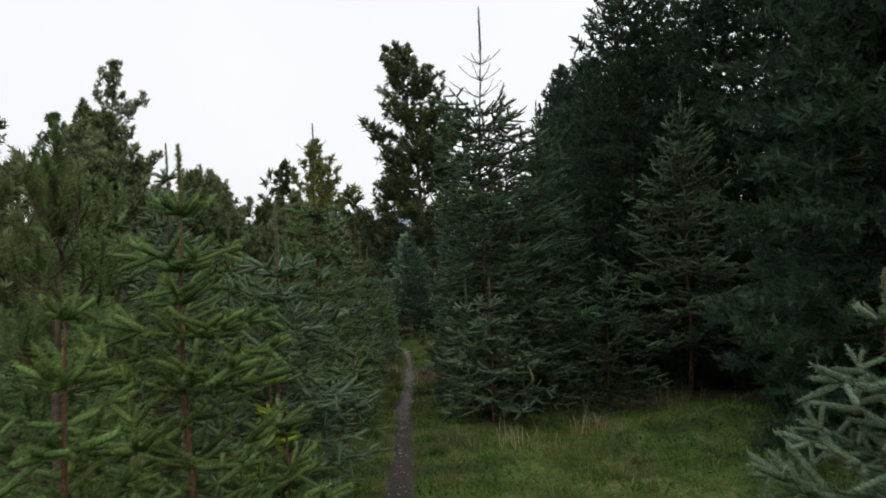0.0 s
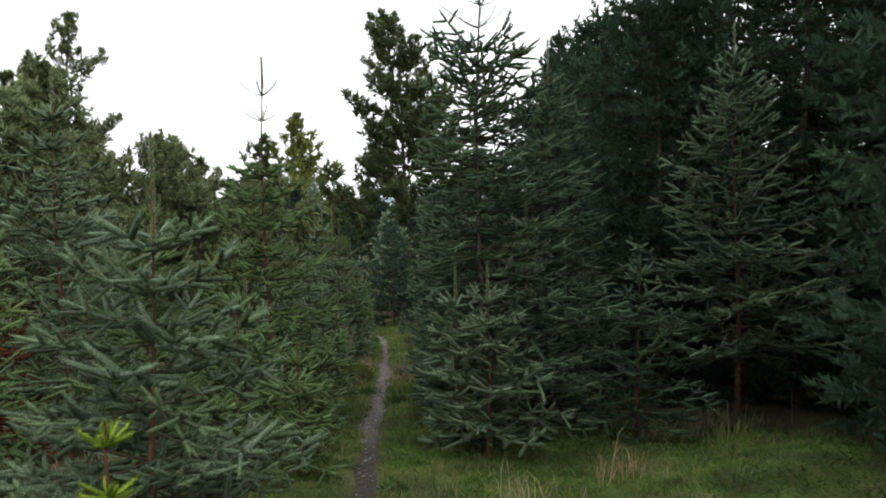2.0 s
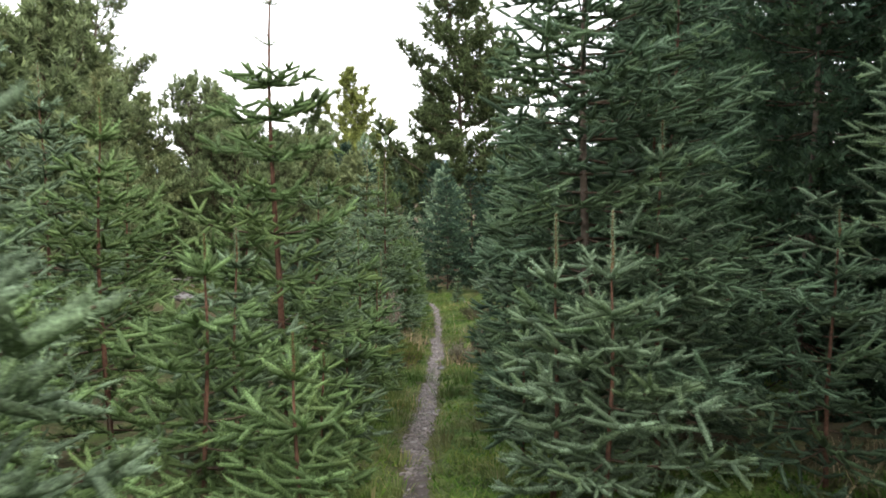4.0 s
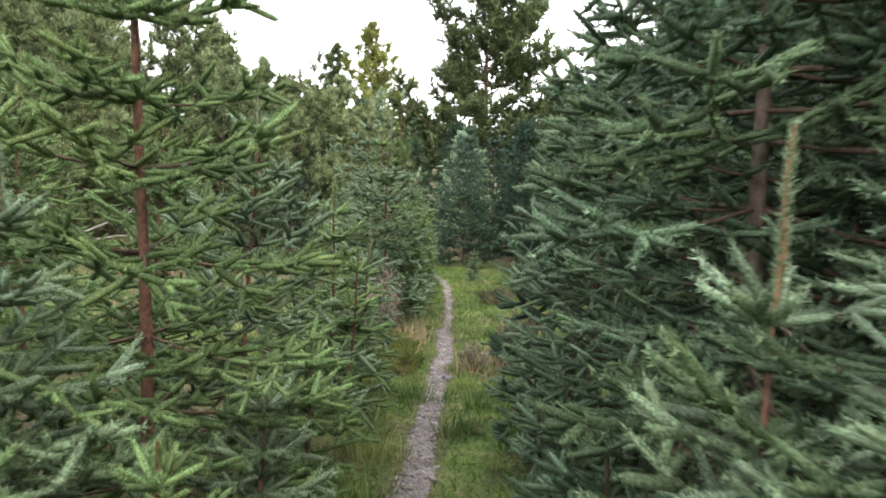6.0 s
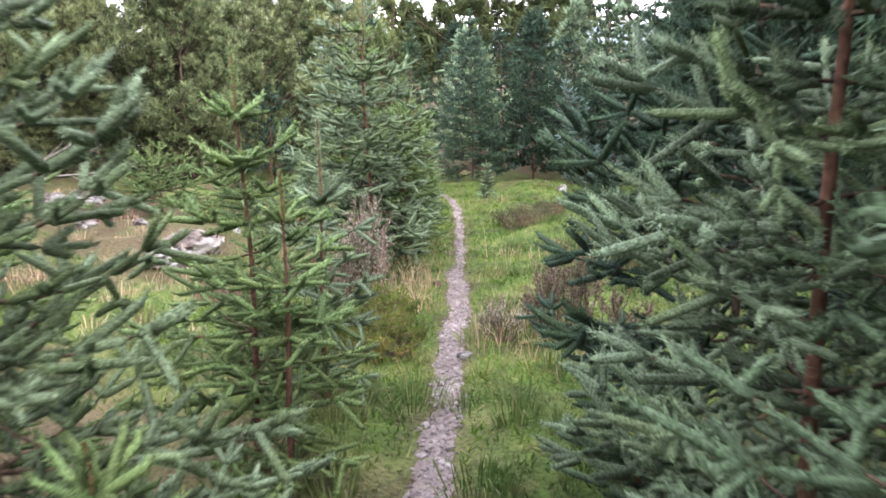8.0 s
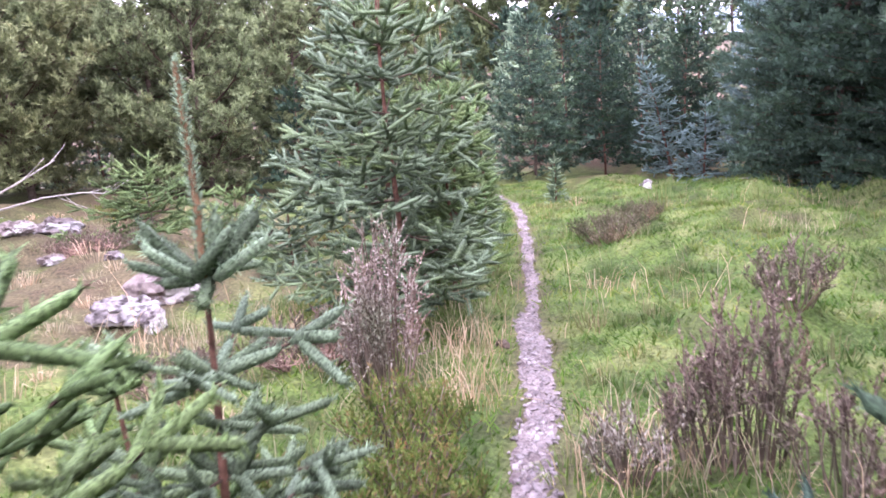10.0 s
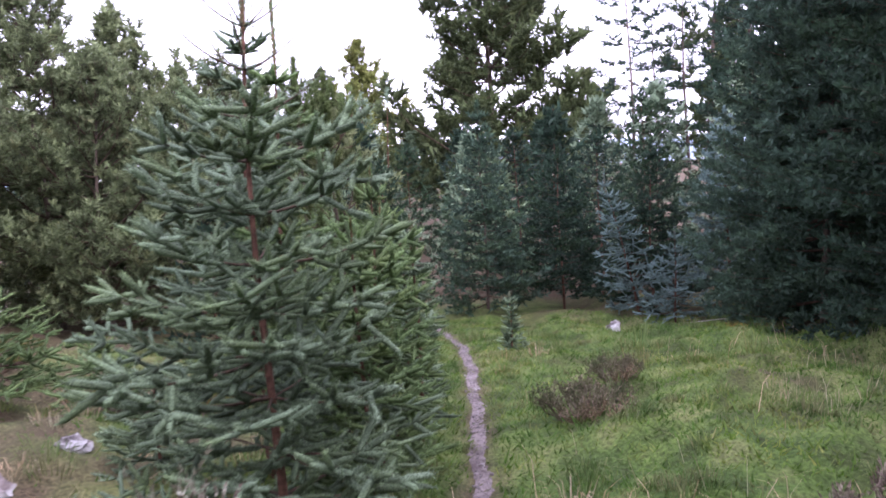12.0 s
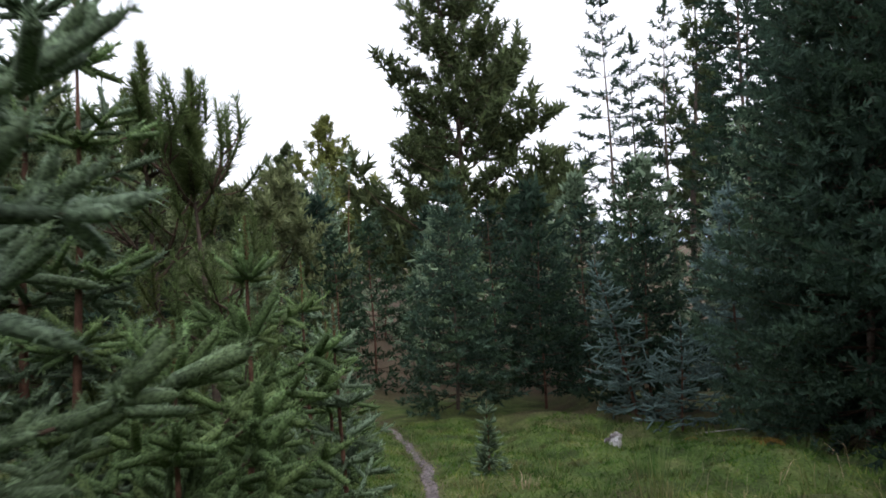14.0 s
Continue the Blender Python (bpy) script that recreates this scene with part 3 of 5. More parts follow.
def clear_length(base, az, length, rise):
    """Shorten a branch so that it keeps off the line that is walked."""
    for _ in range(14):
        s = np.linspace(0.15, 1, 6)
        x, y = base[0] + math.cos(az) * length * s, base[1] + math.sin(az) * length * s
        free = np.abs(x - walk_x(y)) > np.where(y < 17.2, 0.30, 0.22)
        if np.all(free | (y < -1)):
            return length
        length *= 0.85
    return 0.0


def spruce(x, y, h, spread, detail, mat, label, seed, bark=None, bottom=0.06, step=0.26, leader=0.4, per_whorl=5, power=0.8, lean=(0, 0), group="spruces", sparse_top=0.0, droop=0.0, between=True):
    """A spruce: trunk, whorls of branches and a top shoot. h is the height to the tip."""
    rng = np.random.default_rng(seed)
    z = float(ground_z(x, y)) - 0.04
    tree = thing("spruce_tree", Matrix.Translation((x, y, z)), label, "tree", group)
    me, line = trunk_mesh(h - leader, 0.008 + 0.0060 * h, lean[0], lean[1], seed, bark or BARK_RED)
    part_of(tree, "trunk", me)
    top = line[-1]
    part_of(tree, "top_shoot", top_mesh("leader", detail, mat), Matrix.Translation(top - np.array([0, 0, 0.01])) @ Matrix.Diagonal((1.2, 1.2, leader / 0.4, 1)))
    zs, crown = [], []
    at = h - leader - 0.005
    while at > bottom * h + 0.05:
        zs.append((at, per_whorl))
        if between and h - at > max(leader * 1.3, sparse_top * h):
            zs.append((at - step * 0.5, max(1, per_whorl - 3)))
        at -= step * rng.uniform(0.85, 1.15) * (0.8 + 0.3 * (h - at) / h)
    turn = rng.uniform(0, 6.28)
    for at, count in zs:
        if at < bottom * h + 0.03:
            continue
        q = (h - at) / h
        turn += 0.7
        for i in range(count):
            az = turn + i * 2 * math.pi / count + rng.normal(0, 0.18)
            length = max(0.12, spread * q ** power * rng.uniform(0.78, 1.15))
            if q > 0.85:
                length *= 0.85
            open_top = q < sparse_top and detail in ("fine", "mid")
            if open_top:
                length = max(0.24, 0.8 * length)
            rise = radians(np.interp(q, [0, 0.12, 0.3, 0.6, 1], [44, 34, 20, 8, -4]) - droop * q + rng.normal(0, 5))
            cx = np.array([np.interp(at, line[:, 2], line[:, j]) for j in range(2)])
            if detail == "fine" or abs(x - walk_x(y)) < 4:
                length = clear_length((x + cx[0], y + cx[1]), az, length * math.cos(rise), rise) / math.cos(rise)
                if length < 0.09:
                    continue
            me, sc = branch_mesh("spruce", length, "thin" if open_top else detail, mat, rng)
            m = pose(cx[0], cx[1], at, 0, 0, math.degrees(az)) @ pose(0, 0, 0, rng.normal(0, 12), -math.degrees(rise), 0) @ Matrix.Diagonal((sc, sc, sc, 1))
            if detail in ("far", "dim", "wisp", "puff", "clump"):
                crown.append((me, m))
            else:
                part_of(tree, "branch", me, m)
    if crown:
        part_of(tree, "crown", joined("crown", crown, [TWIG, mat]))
    return tree


def pine(x, y, h, spread, detail, mat, label, seed, bottom=0.1, step=0.42, lean=(0, 0), group="pines", profile=0.6, candle=0.3, per_whorl=5, bark=None, round_top=True, level=1.0, wild=0.0):
    rng = np.random.default_rng(seed)
    z = float(ground_z(x, y)) - 0.05
    tree = thing("pine_tree", Matrix.Translation((x, y, z)), label, "tree", group)
    me, line = trunk_mesh(h - candle, 0.012 + 0.010 * h, lean[0], lean[1], seed, bark or BARK_GREY, 8, 0.015)
    part_of(tree, "trunk", me)
    for i in range(3):
        tilt = 0 if i == 0 else rng.uniform(15, 35)
        s = candle * (1 if i == 0 else 0.75)
        part_of(tree, "top_shoot", top_mesh("candle", detail, mat), Matrix.Translation(line[-1]) @ pose(0, 0, 0, 0, tilt, 140 * i) @ Matrix.Diagonal((1, 1, s, 1)))
    at, crown = h - candle - 0.05, []
    while at > bottom * h:
        q = (h - at) / h
        turn = rng.uniform(0, 6.28)
        for i in range(per_whorl):
            az = turn + i * 2 * math.pi / per_whorl + rng.normal(0, 0.25)
            shape = q ** profile if not round_top else min(q ** profile, 1.15 * (1.12 - q) ** 0.35)
            length = max(0.25, spread * shape * rng.uniform(0.6 - wild, 1.2 + 0.3 * wild))
            rise = np.interp(q, [0, 0.2, 0.6, 1], [55, 35, 12, 0]) * level + rng.normal(0, 8 + 30 * wild)
            cx = [np.interp(at, line[:, 2], line[:, j]) for j in range(2)]
            if abs(x - walk_x(y)) < 4:
                length = clear_length((x + cx[0], y + cx[1]), az, length, 0)
                if length < 0.1:
                    continue
            me, sc = branch_mesh("pine", length, detail, mat, rng)
            m = pose(cx[0], cx[1], at + rng.normal(0, 0.05), 0, 0, math.degrees(az)) @ pose(0, 0, 0, rng.normal(0, 15), -rise, 0) @ Matrix.Diagonal((sc, sc, sc, 1))
            if detail in ("far", "dim", "wisp", "puff", "clump"):
                crown.append((me, m))
            else:
                part_of(tree, "branch", me, m)
        at -= step * rng.uniform(0.8, 1.2)
    if crown:
        part_of(tree, "crown", joined("crown", crown, [TWIG, mat]))
    return tree


# ---- ground and trail ----
def spread_axis(lo, hi, fine, ends):
    mid = list(np.arange(lo, hi + fine / 2, fine))
    a, d, out = hi, fine, []
    while a < ends[1]:
        d *= 1.22
        a += d
        out.append(a)
    b, d, low = lo, fine, []
    while b > ends[0]:
        d *= 1.22
        b -= d
        low.append(b)
    return np.array(low[::-1] + mid + out)


LITTER = [(-5.0, 19.4, 1.3), (-4.4, 18.3, 0.7), (-8.0, 26.0, 2.2), (-5.8, 22.5, 1.0), (-10.0, 23.0, 2.0), (3.0, 27.5, 1.2), (4.0, 11.5, 2.4), (5.5, 8.0, 2.0), (1.0, 30.5, 1.8), (-3.5, 9.5, 1.8), (-3.0, 13.0, 1.6), (-5.3, 18.8, 0.9), (-6.4, 20.6, 1.0), (-3.2, 19.2, 0.4), (-4.9, 17.2, 0.6), (-5.8, 19.5, 0.9), (-3.7, 20.6, 0.5), (-6.5, 22.0, 1.3), (-4.9, 21.8, 0.9), (-7.4, 24.2, 1.4), (1.2, 12.6, 1.4)]


def make_ground():
    gx, gy = spread_axis(-6, 4.5, 0.14, (-2500, 2500)), spread_axis(-1, 29, 0.2, (-2500, 2800))
    X, Y = np.meshgrid(gx, gy)
    Z = ground_z(X, Y)
    n, k = len(gx), len(gy)
    idx = np.arange(n * k).reshape(k, n)
    f = np.stack([idx[:-1, :-1], idx[:-1, 1:], idx[1:, 1:], idx[1:, :-1]], -1).reshape(-1, 4)
    me = mesh_from("ground", np.stack([X, Y, Z], -1).reshape(-1, 3), f, [GROUND], smooth=True)
    lit = np.zeros(X.shape)
    for lx, ly, r in LITTER:
        lit = np.maximum(lit, np.clip(1.4 - np.hypot(X - lx, Y - ly) / r + 0.5 * np.sin(5.1 * X + 2 * Y) * np.sin(4.3 * Y - X), 0, 0.85))
    lit = np.maximum(lit, np.clip((Y - 31) / 3, 0, 1))
    lit = np.maximum(lit, 0.75 * np.clip((-X - 8 + 1.5 * np.sin(Y * 0.7) + np.sin(Y * 1.9 + X)) / 5, 0, 1) + 0.75 * np.clip((X - 4 + np.sin(Y * 0.8) + np.sin(Y * 2.1 - X)) / 4, 0, 1))
    lit = np.clip(lit, 0, 1)
    lit = np.maximum(lit, 0.8 * np.exp(-((np.abs(X - trail_x(Y)) / (trail_half(Y) + 0.05)) ** 4)))
    a = me.attributes.new("litter", "FLOAT", "POINT")
    a.data.foreach_set("value", (lit * 0.85).ravel().astype(np.float32))
    tagged(new("ground", me), "mossy grassy forest floor with brown needle litter", "ground", kind="structure")


def make_trail():
    ys = np.arange(-6, 29.5, 0.06)
    cols = np.linspace(-1, 1, 9)
    wob = 0.014 * np.sin(ys * 2.7) + 0.012 * np.sin(ys * 6.1 + 1)
    half = trail_half(ys) * 1.1
    X = trail_x(ys)[:, None] + wob[:, None] + cols[None] * half[:, None]
    Y = np.repeat(ys[:, None], 9, 1)
    rough = 0.008 * np.sin(X * 61 + Y * 17) * np.sin(Y * 43 - X * 23)
    Z = ground_z(X, Y) + 0.012 * (1 - np.abs(cols[None]) ** 4) - 0.012 * np.abs(cols[None]) ** 6 + rough
    idx = np.arange(X.size).reshape(X.shape)
    f = np.stack([idx[:-1, :-1], idx[:-1, 1:], idx[1:, 1:], idx[1:, :-1]], -1).reshape(-1, 4)
    me = mesh_from("trail", np.stack([X, Y, Z], -1).reshape(-1, 3), f, [SOIL], smooth=True)
    # Painted shade of the flanking trees with the mud, fading out by y = 12.
    a = me.attributes.new("mud", "FLOAT", "POINT")
    a.data.foreach_set("value", (0.95 * np.clip((12.0 - Y) / 3, 0, 1)).ravel().astype(np.float32))
    return tagged(new("path", me), "narrow trodden gravel path through the grass", "path", kind="structure")


make_ground()
TRAIL = make_trail()

# ---- trees beside the first stretch ----
YOUNG = "young blue-green spruce with upright leader and reddish trunk"
spruce(-1.11, 3.31, 2.13, 0.85, "fine", SPRUCE_FRESH, "young green spruce with bright tips and tall leader", 1, leader=0.28)
spruce(-1.25, 2.55, 1.55, 0.62, "fine", SPRUCE_FRESH, "small bright green spruce with bare lower twigs", 2, leader=0.12, bottom=0.25)
spruce(-1.40, 6.03, 2.17, 1.0, "fine", SPRUCE_BLUE, YOUNG, 3, leader=0.52, bottom=0.05)
spruce(-1.28, 5.2, 1.04, 0.36, "fine", SPRUCE_LIME, "tiny yellow-green spruce seedling beside the path", 4, leader=0.1, step=0.2, per_whorl=4, between=False)
spruce(-1.75, 6.9, 1.75, 0.8, "mid", SPRUCE_GREEN, YOUNG, 5, leader=0.3)
spruce(-1.17, 8.3, 1.05, 0.6, "fine", SPRUCE_GREEN, "low bushy green spruce at the path edge", 6, leader=0.2)
spruce(-1.89, 10.76, 3.75, 1.2, "fine", SPRUCE_GREEN, "slender spruce with open bare-tipped top", 7, leader=0.38, sparse_top=0.30, power=0.95, step=0.29, between=False)
spruce(-1.93, 9.9, 1.6, 0.8, "fine", SPRUCE_BLUE, YOUNG, 8, leader=0.25)
spruce(-1.93, 12.07, 2.05, 0.95, "fine", SPRUCE_BLUE, YOUNG, 9, leader=0.25)
spruce(-1.75, 8.8, 1.5, 0.85, "fine", SPRUCE_GREEN, "low bushy green spruce at the path edge", 10, leader=0.2)
spruce(-1.85, 13.6, 1.75, 0.75, "mid", SPRUCE_GREEN, YOUNG, 11, leader=0.25)
spruce(-2.7, 6.4, 2.3, 0.95, "mid", SPRUCE_GREEN, YOUNG, 12, leader=0.3)
spruce(-3.2, 9.1, 3.2, 1.0, "mid", SPRUCE_BLUE, YOUNG, 13, leader=0.4)
spruce(-2.9, 10.2, 2.4, 1.05, "mid", SPRUCE_GREEN, YOUNG, 14, leader=0.3)
spruce(-2.8, 12.9, 2.3, 0.95, "mid", SPRUCE_GREEN, YOUNG, 15, leader=0.3)
spruce(-4.4, 9.3, 3.1, 1.2, "mid", SPRUCE_GREEN, YOUNG, 16, leader=0.4)
spruce(-4.3, 11.9, 3.0, 1.2, "mid", SPRUCE_BLUE, YOUNG, 17, leader=0.4)
spruce(-2.3, 4.6, 1.7, 0.8, "mid", SPRUCE_GREEN, YOUNG, 18, leader=0.2)
spruce(-3.3, 5.2, 1.9, 0.9, "mid", SPRUCE_GREEN, YOUNG, 19, leader=0.2)
spruce(-4.6, 14.3, 2.6, 1.1, "mid", SPRUCE_GREEN, YOUNG, 20, leader=0.4)
spruce(-0.86, 3.75, 1.0, 0.5, "fine", SPRUCE_FRESH, "low bright green spruce by the path", 23, leader=0.12, bottom=0.02, step=0.18)
spruce(-0.92, 4.6, 0.62, 0.42, "fine", SPRUCE_BLUE, "low blue-green spruce by the path", 24, leader=0.12, bottom=0.02, step=0.18)
pine(-1.85, 3.75, 2.35, 0.35, "fine", PINE_YOUNG, "young pine with upright bottlebrush candles", 21, candle=0.5, step=0.35)
spruce(-3.6, 9.0, 1.4, 0.5, "mid", DEAD_NEEDLE, "small dead spruce with rust-brown needles", 22, leader=0.1)

for i, (x, y, h, r, m) in enumerate([(-1.34, 9.6, 0.85, 0.48, SPRUCE_GREEN), (-1.42, 10.7, 0.8, 0.46, SPRUCE_BLUE), (-1.5, 11.7, 0.85, 0.46, SPRUCE_GREEN), (-0.18, 10.4, 0.8, 0.5, SPRUCE_SOFT), (-0.25, 11.3, 0.8, 0.5, SPRUCE_SOFT), (-0.35, 12.8, 0.7, 0.45, SPRUCE_SOFT)]):
    spruce(x, y, h, r, "fine", m, "low bushy spruce hanging over the path edge", 40 + i, leader=0.12, bottom=0.02, step=0.17, power=0.6)

# twin-topped little spruces on the grassy side
spruce(0.20, 9.02, 1.62, 0.78, "fine", SPRUCE_BLUE, "small blue-green spruce beside its twin at the grass edge", 30, leader=0.33, bottom=0.04)
spruce(-0.04, 9.30, 1.60, 0.62, "fine", SPRUCE_BLUE, "small blue-green spruce beside its twin at the grass edge", 31, leader=0.36, bottom=0.04)
spruce(2.77, 10.79, 4.05, 1.55, "mid", SPRUCE_BLUE, "mid-sized blue-green spruce before the dark stand", 32, leader=0.45, bottom=0.18)
spruce(0.26, 10.46, 5.0, 1.9, "mid", SPRUCE_SOFT, "tall slender spruce with an open forked top", 33, leader=0.7, sparse_top=0.26, bottom=0.1, step=0.24, bark=BARK_GREY, power=0.85)
spruce(-0.05, 12.15, 3.0, 1.15, "fine", SPRUCE_BLUE, "spruce overhanging the path with long twigs", 34, leader=0.4, bottom=0.08)
spruce(0.62, 9.95, 2.2, 0.85, "mid", SPRUCE_BLUE, "bushy spruce behind the twin tops", 133, leader=0.25, bottom=0.03)
spruce(0.75, 10.95, 2.8, 1.0, "mid", SPRUCE_SOFT, "bushy spruce behind the twin tops", 134, leader=0.25, bottom=0.03)
spruce(1.6, 9.9, 1.7, 0.9, "mid", SPRUCE_SOFT, "low dark spruce at the edge of the stand", 135, leader=0.2, bottom=0.03)
spruce(0.95, 11.6, 4.2, 1.4, "mid", SPRUCE_SOFT, "dense blue-green spruce behind the path", 35, leader=0.5)
OVERHANG = spruce(0.12, 13.75, 2.7, 1.15, "fine", SPRUCE_DEEP, "spruce with a long branch reaching over the path", 36, leader=0.4, bottom=0.1, bark=BARK_GREY)
for at, az, rise, length in ((0.95, 178, 30, 0.95), (1.15, 202, 20, 0.85), (1.28, 160, 14, 0.85), (1.05, 222, 16, 0.8), (0.55, 196, 8, 0.85), (0.4, 215, 4, 0.8)):
    me, sc = branch_mesh("spruce", length, "fine", SPRUCE_DEEP, np.random.default_rng(int(az)))
    part_of(OVERHANG, "branch", me, pose(0, 0, at, 0, 0, az) @ pose(0, 0, 0, 10, -rise, 0) @ Matrix.Diagonal((sc, sc, sc, 1)))
spruce(1.45, 3.0, 1.5, 0.85, "fine", SPRUCE_BLUE, "low blue-green spruce on the mossy grass", 37, leader=0.2)

# the tall dark stand, its deep shade carried in the needle colour
DARK = "tall dark spruce of the dense stand, drooping branches"
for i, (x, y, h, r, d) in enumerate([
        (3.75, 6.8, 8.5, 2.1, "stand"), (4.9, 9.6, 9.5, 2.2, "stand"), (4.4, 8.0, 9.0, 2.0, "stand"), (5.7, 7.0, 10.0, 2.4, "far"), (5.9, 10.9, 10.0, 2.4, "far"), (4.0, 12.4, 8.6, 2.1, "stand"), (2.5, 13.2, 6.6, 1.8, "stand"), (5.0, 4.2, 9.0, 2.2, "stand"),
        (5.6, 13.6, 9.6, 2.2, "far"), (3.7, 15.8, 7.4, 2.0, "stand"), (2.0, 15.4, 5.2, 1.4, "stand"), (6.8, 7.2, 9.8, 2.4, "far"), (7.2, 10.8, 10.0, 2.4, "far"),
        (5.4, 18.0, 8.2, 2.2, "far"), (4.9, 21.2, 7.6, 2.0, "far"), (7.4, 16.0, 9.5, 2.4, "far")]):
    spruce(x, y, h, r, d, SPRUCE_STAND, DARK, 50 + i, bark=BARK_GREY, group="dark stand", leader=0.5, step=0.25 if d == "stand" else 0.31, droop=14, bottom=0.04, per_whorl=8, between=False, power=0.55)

# ---- trees round the clearing ----
spruce(-2.14, 17.95, 2.68, 1.1, "fine", SPRUCE_BLUE, "bushy blue-green spruce with reddish trunk by the path", 70, leader=0.36, bottom=0.04, step=0.20, power=0.75, sparse_top=0.30, between=False)
spruce(-2.72, 19.53, 3.2, 0.85, "mid", SPRUCE_BLUE, "slim spruce with a tall bare leader", 71, leader=0.6, bottom=0.2)
spruce(-2.53, 19.4, 3.1, 0.6, "mid", SPRUCE_GREEN, "slim spruce with a tall bare leader", 72, leader=0.75, bottom=0.2, between=False)
pine(-2.62, 20.05, 2.68, 0.34, "fine", PINE_YOUNG, "young pine with thick upright bottlebrush candles", 73, candle=0.48, step=0.42, per_whorl=4)
pine(-2.41, 20.1, 2.58, 0.34, "fine", PINE_YOUNG, "young pine with thick upright bottlebrush candles", 74, candle=0.46, step=0.42, per_whorl=4)
spruce(-2.02, 19.4, 1.9, 0.8, "fine", SPRUCE_GREEN, "bushy green spruce at the path edge", 173, leader=0.2, bottom=0.03)
spruce(-1.98, 18.85, 1.62, 0.72, "fine", SPRUCE_GREEN, "bushy green spruce at the path edge", 176, leader=0.15, bottom=0.03, step=0.2, power=0.55)
spruce(-1.92, 20.3, 1.65, 0.66, "mid", SPRUCE_BLUE, "bushy green spruce at the path edge", 175, leader=0.2, bottom=0.03)
spruce(-2.1, 20.9, 1.55, 0.6, "mid", SPRUCE_GREEN, "bushy green spruce at the path edge", 174, leader=0.2, bottom=0.03)
spruce(-2.35, 21.6, 1.9, 0.75, "mid", SPRUCE_GREEN, YOUNG, 75, leader=0.3)
spruce(-3.1, 22.6, 2.0, 0.8, "mid", SPRUCE_GREEN, YOUNG, 76, leader=0.3)
spruce(-2.9, 24.6, 1.9, 0.75, "mid", SPRUCE_BLUE, YOUNG, 77, leader=0.3)
spruce(-1.72, 14.35, 1.50, 0.55, "fine", SPRUCE_BLUE, "open young spruce with a long silvery leader", 78, leader=0.42, bottom=0.05, per_whorl=4, step=0.22, between=True)
spruce(-1.62, 13.35, 1.30, 0.5, "fine", SPRUCE_GREEN, "open young spruce with thick bright shoots", 79, leader=0.2, per_whorl=4)
spruce(-2.1, 14.6, 0.9, 0.5, "fine", SPRUCE_GREEN, "low bushy green spruce at the path edge", 80, leader=0.15)
spruce(-1.45, 25.1, 0.78, 0.26, "fine", SPRUCE_BLUE, "tiny blue-green spruce in the grass by the path", 81, leader=0.14, step=0.12, bottom=0.02)
spruce(-2.05, 30.4, 3.9, 1.25, "stand", SPRUCE_DEEP, "dull green spruce where the path bends", 82, leader=0.35, bottom=0.03, bark=BARK_GREY)
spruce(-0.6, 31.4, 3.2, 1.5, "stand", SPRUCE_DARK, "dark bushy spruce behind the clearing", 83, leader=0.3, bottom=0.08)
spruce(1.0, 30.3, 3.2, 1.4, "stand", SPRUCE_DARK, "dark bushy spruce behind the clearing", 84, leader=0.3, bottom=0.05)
spruce(0.6, 29.2, 2.5, 0.8, "mid", SPRUCE_PALE, "silvery blue spruce with a leaning top", 85, leader=0.3, bottom=0.03, lean=(-0.25, 0.0))
spruce(1.05, 28.3, 1.6, 0.8, "mid", SPRUCE_PALE, "low silvery blue spruce over dead twigs", 86, leader=0.2, bottom=0.05)
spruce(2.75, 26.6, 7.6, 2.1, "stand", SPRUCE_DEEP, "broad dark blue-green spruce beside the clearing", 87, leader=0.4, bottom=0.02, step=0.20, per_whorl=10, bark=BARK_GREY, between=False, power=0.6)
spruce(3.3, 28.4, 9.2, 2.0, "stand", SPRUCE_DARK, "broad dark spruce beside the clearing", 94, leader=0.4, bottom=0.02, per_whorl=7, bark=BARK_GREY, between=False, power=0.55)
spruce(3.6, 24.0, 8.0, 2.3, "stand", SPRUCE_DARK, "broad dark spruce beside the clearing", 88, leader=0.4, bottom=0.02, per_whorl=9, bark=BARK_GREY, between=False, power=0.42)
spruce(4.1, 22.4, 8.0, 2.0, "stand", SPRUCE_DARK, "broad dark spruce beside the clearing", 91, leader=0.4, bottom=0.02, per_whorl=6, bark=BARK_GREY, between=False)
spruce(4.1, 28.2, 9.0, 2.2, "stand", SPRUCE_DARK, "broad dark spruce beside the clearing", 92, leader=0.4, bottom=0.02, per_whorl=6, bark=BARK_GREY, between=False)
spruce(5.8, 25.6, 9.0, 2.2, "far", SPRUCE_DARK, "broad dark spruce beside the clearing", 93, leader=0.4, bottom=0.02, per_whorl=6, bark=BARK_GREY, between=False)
spruce(2.4, 30.6, 3.6, 1.2, "stand", SPRUCE_PALE, "silvery blue spruce behind the clearing", 89, leader=0.3)
spruce(3.8, 30.0, 5.0, 1.5, "stand", SPRUCE_DEEP, "blue-green spruce behind the clearing", 90, leader=0.4)
for i, (x, y, h, r) in enumerate([(1.9, 42, 10.9, 2.0), (2.95, 43, 9.6, 1.5), (3.9, 42.5, 10.6, 1.6), (5.9, 41, 12.6, 2.0), (7.4, 40, 13.6, 2.2), (9.2, 42, 13.0, 2.2), (8.2, 46, 13.0, 2.1)]):
    spruce(x, y, h, r, "wisp", SPRUCE_DARK, "thin tall spruce with sparse see-through crown", 100 + i, bark=BARK_GREY, group="far spruces", leader=0.6, step=0.62, droop=20, bottom=0.2, per_whorl=4, power=0.5, between=False)
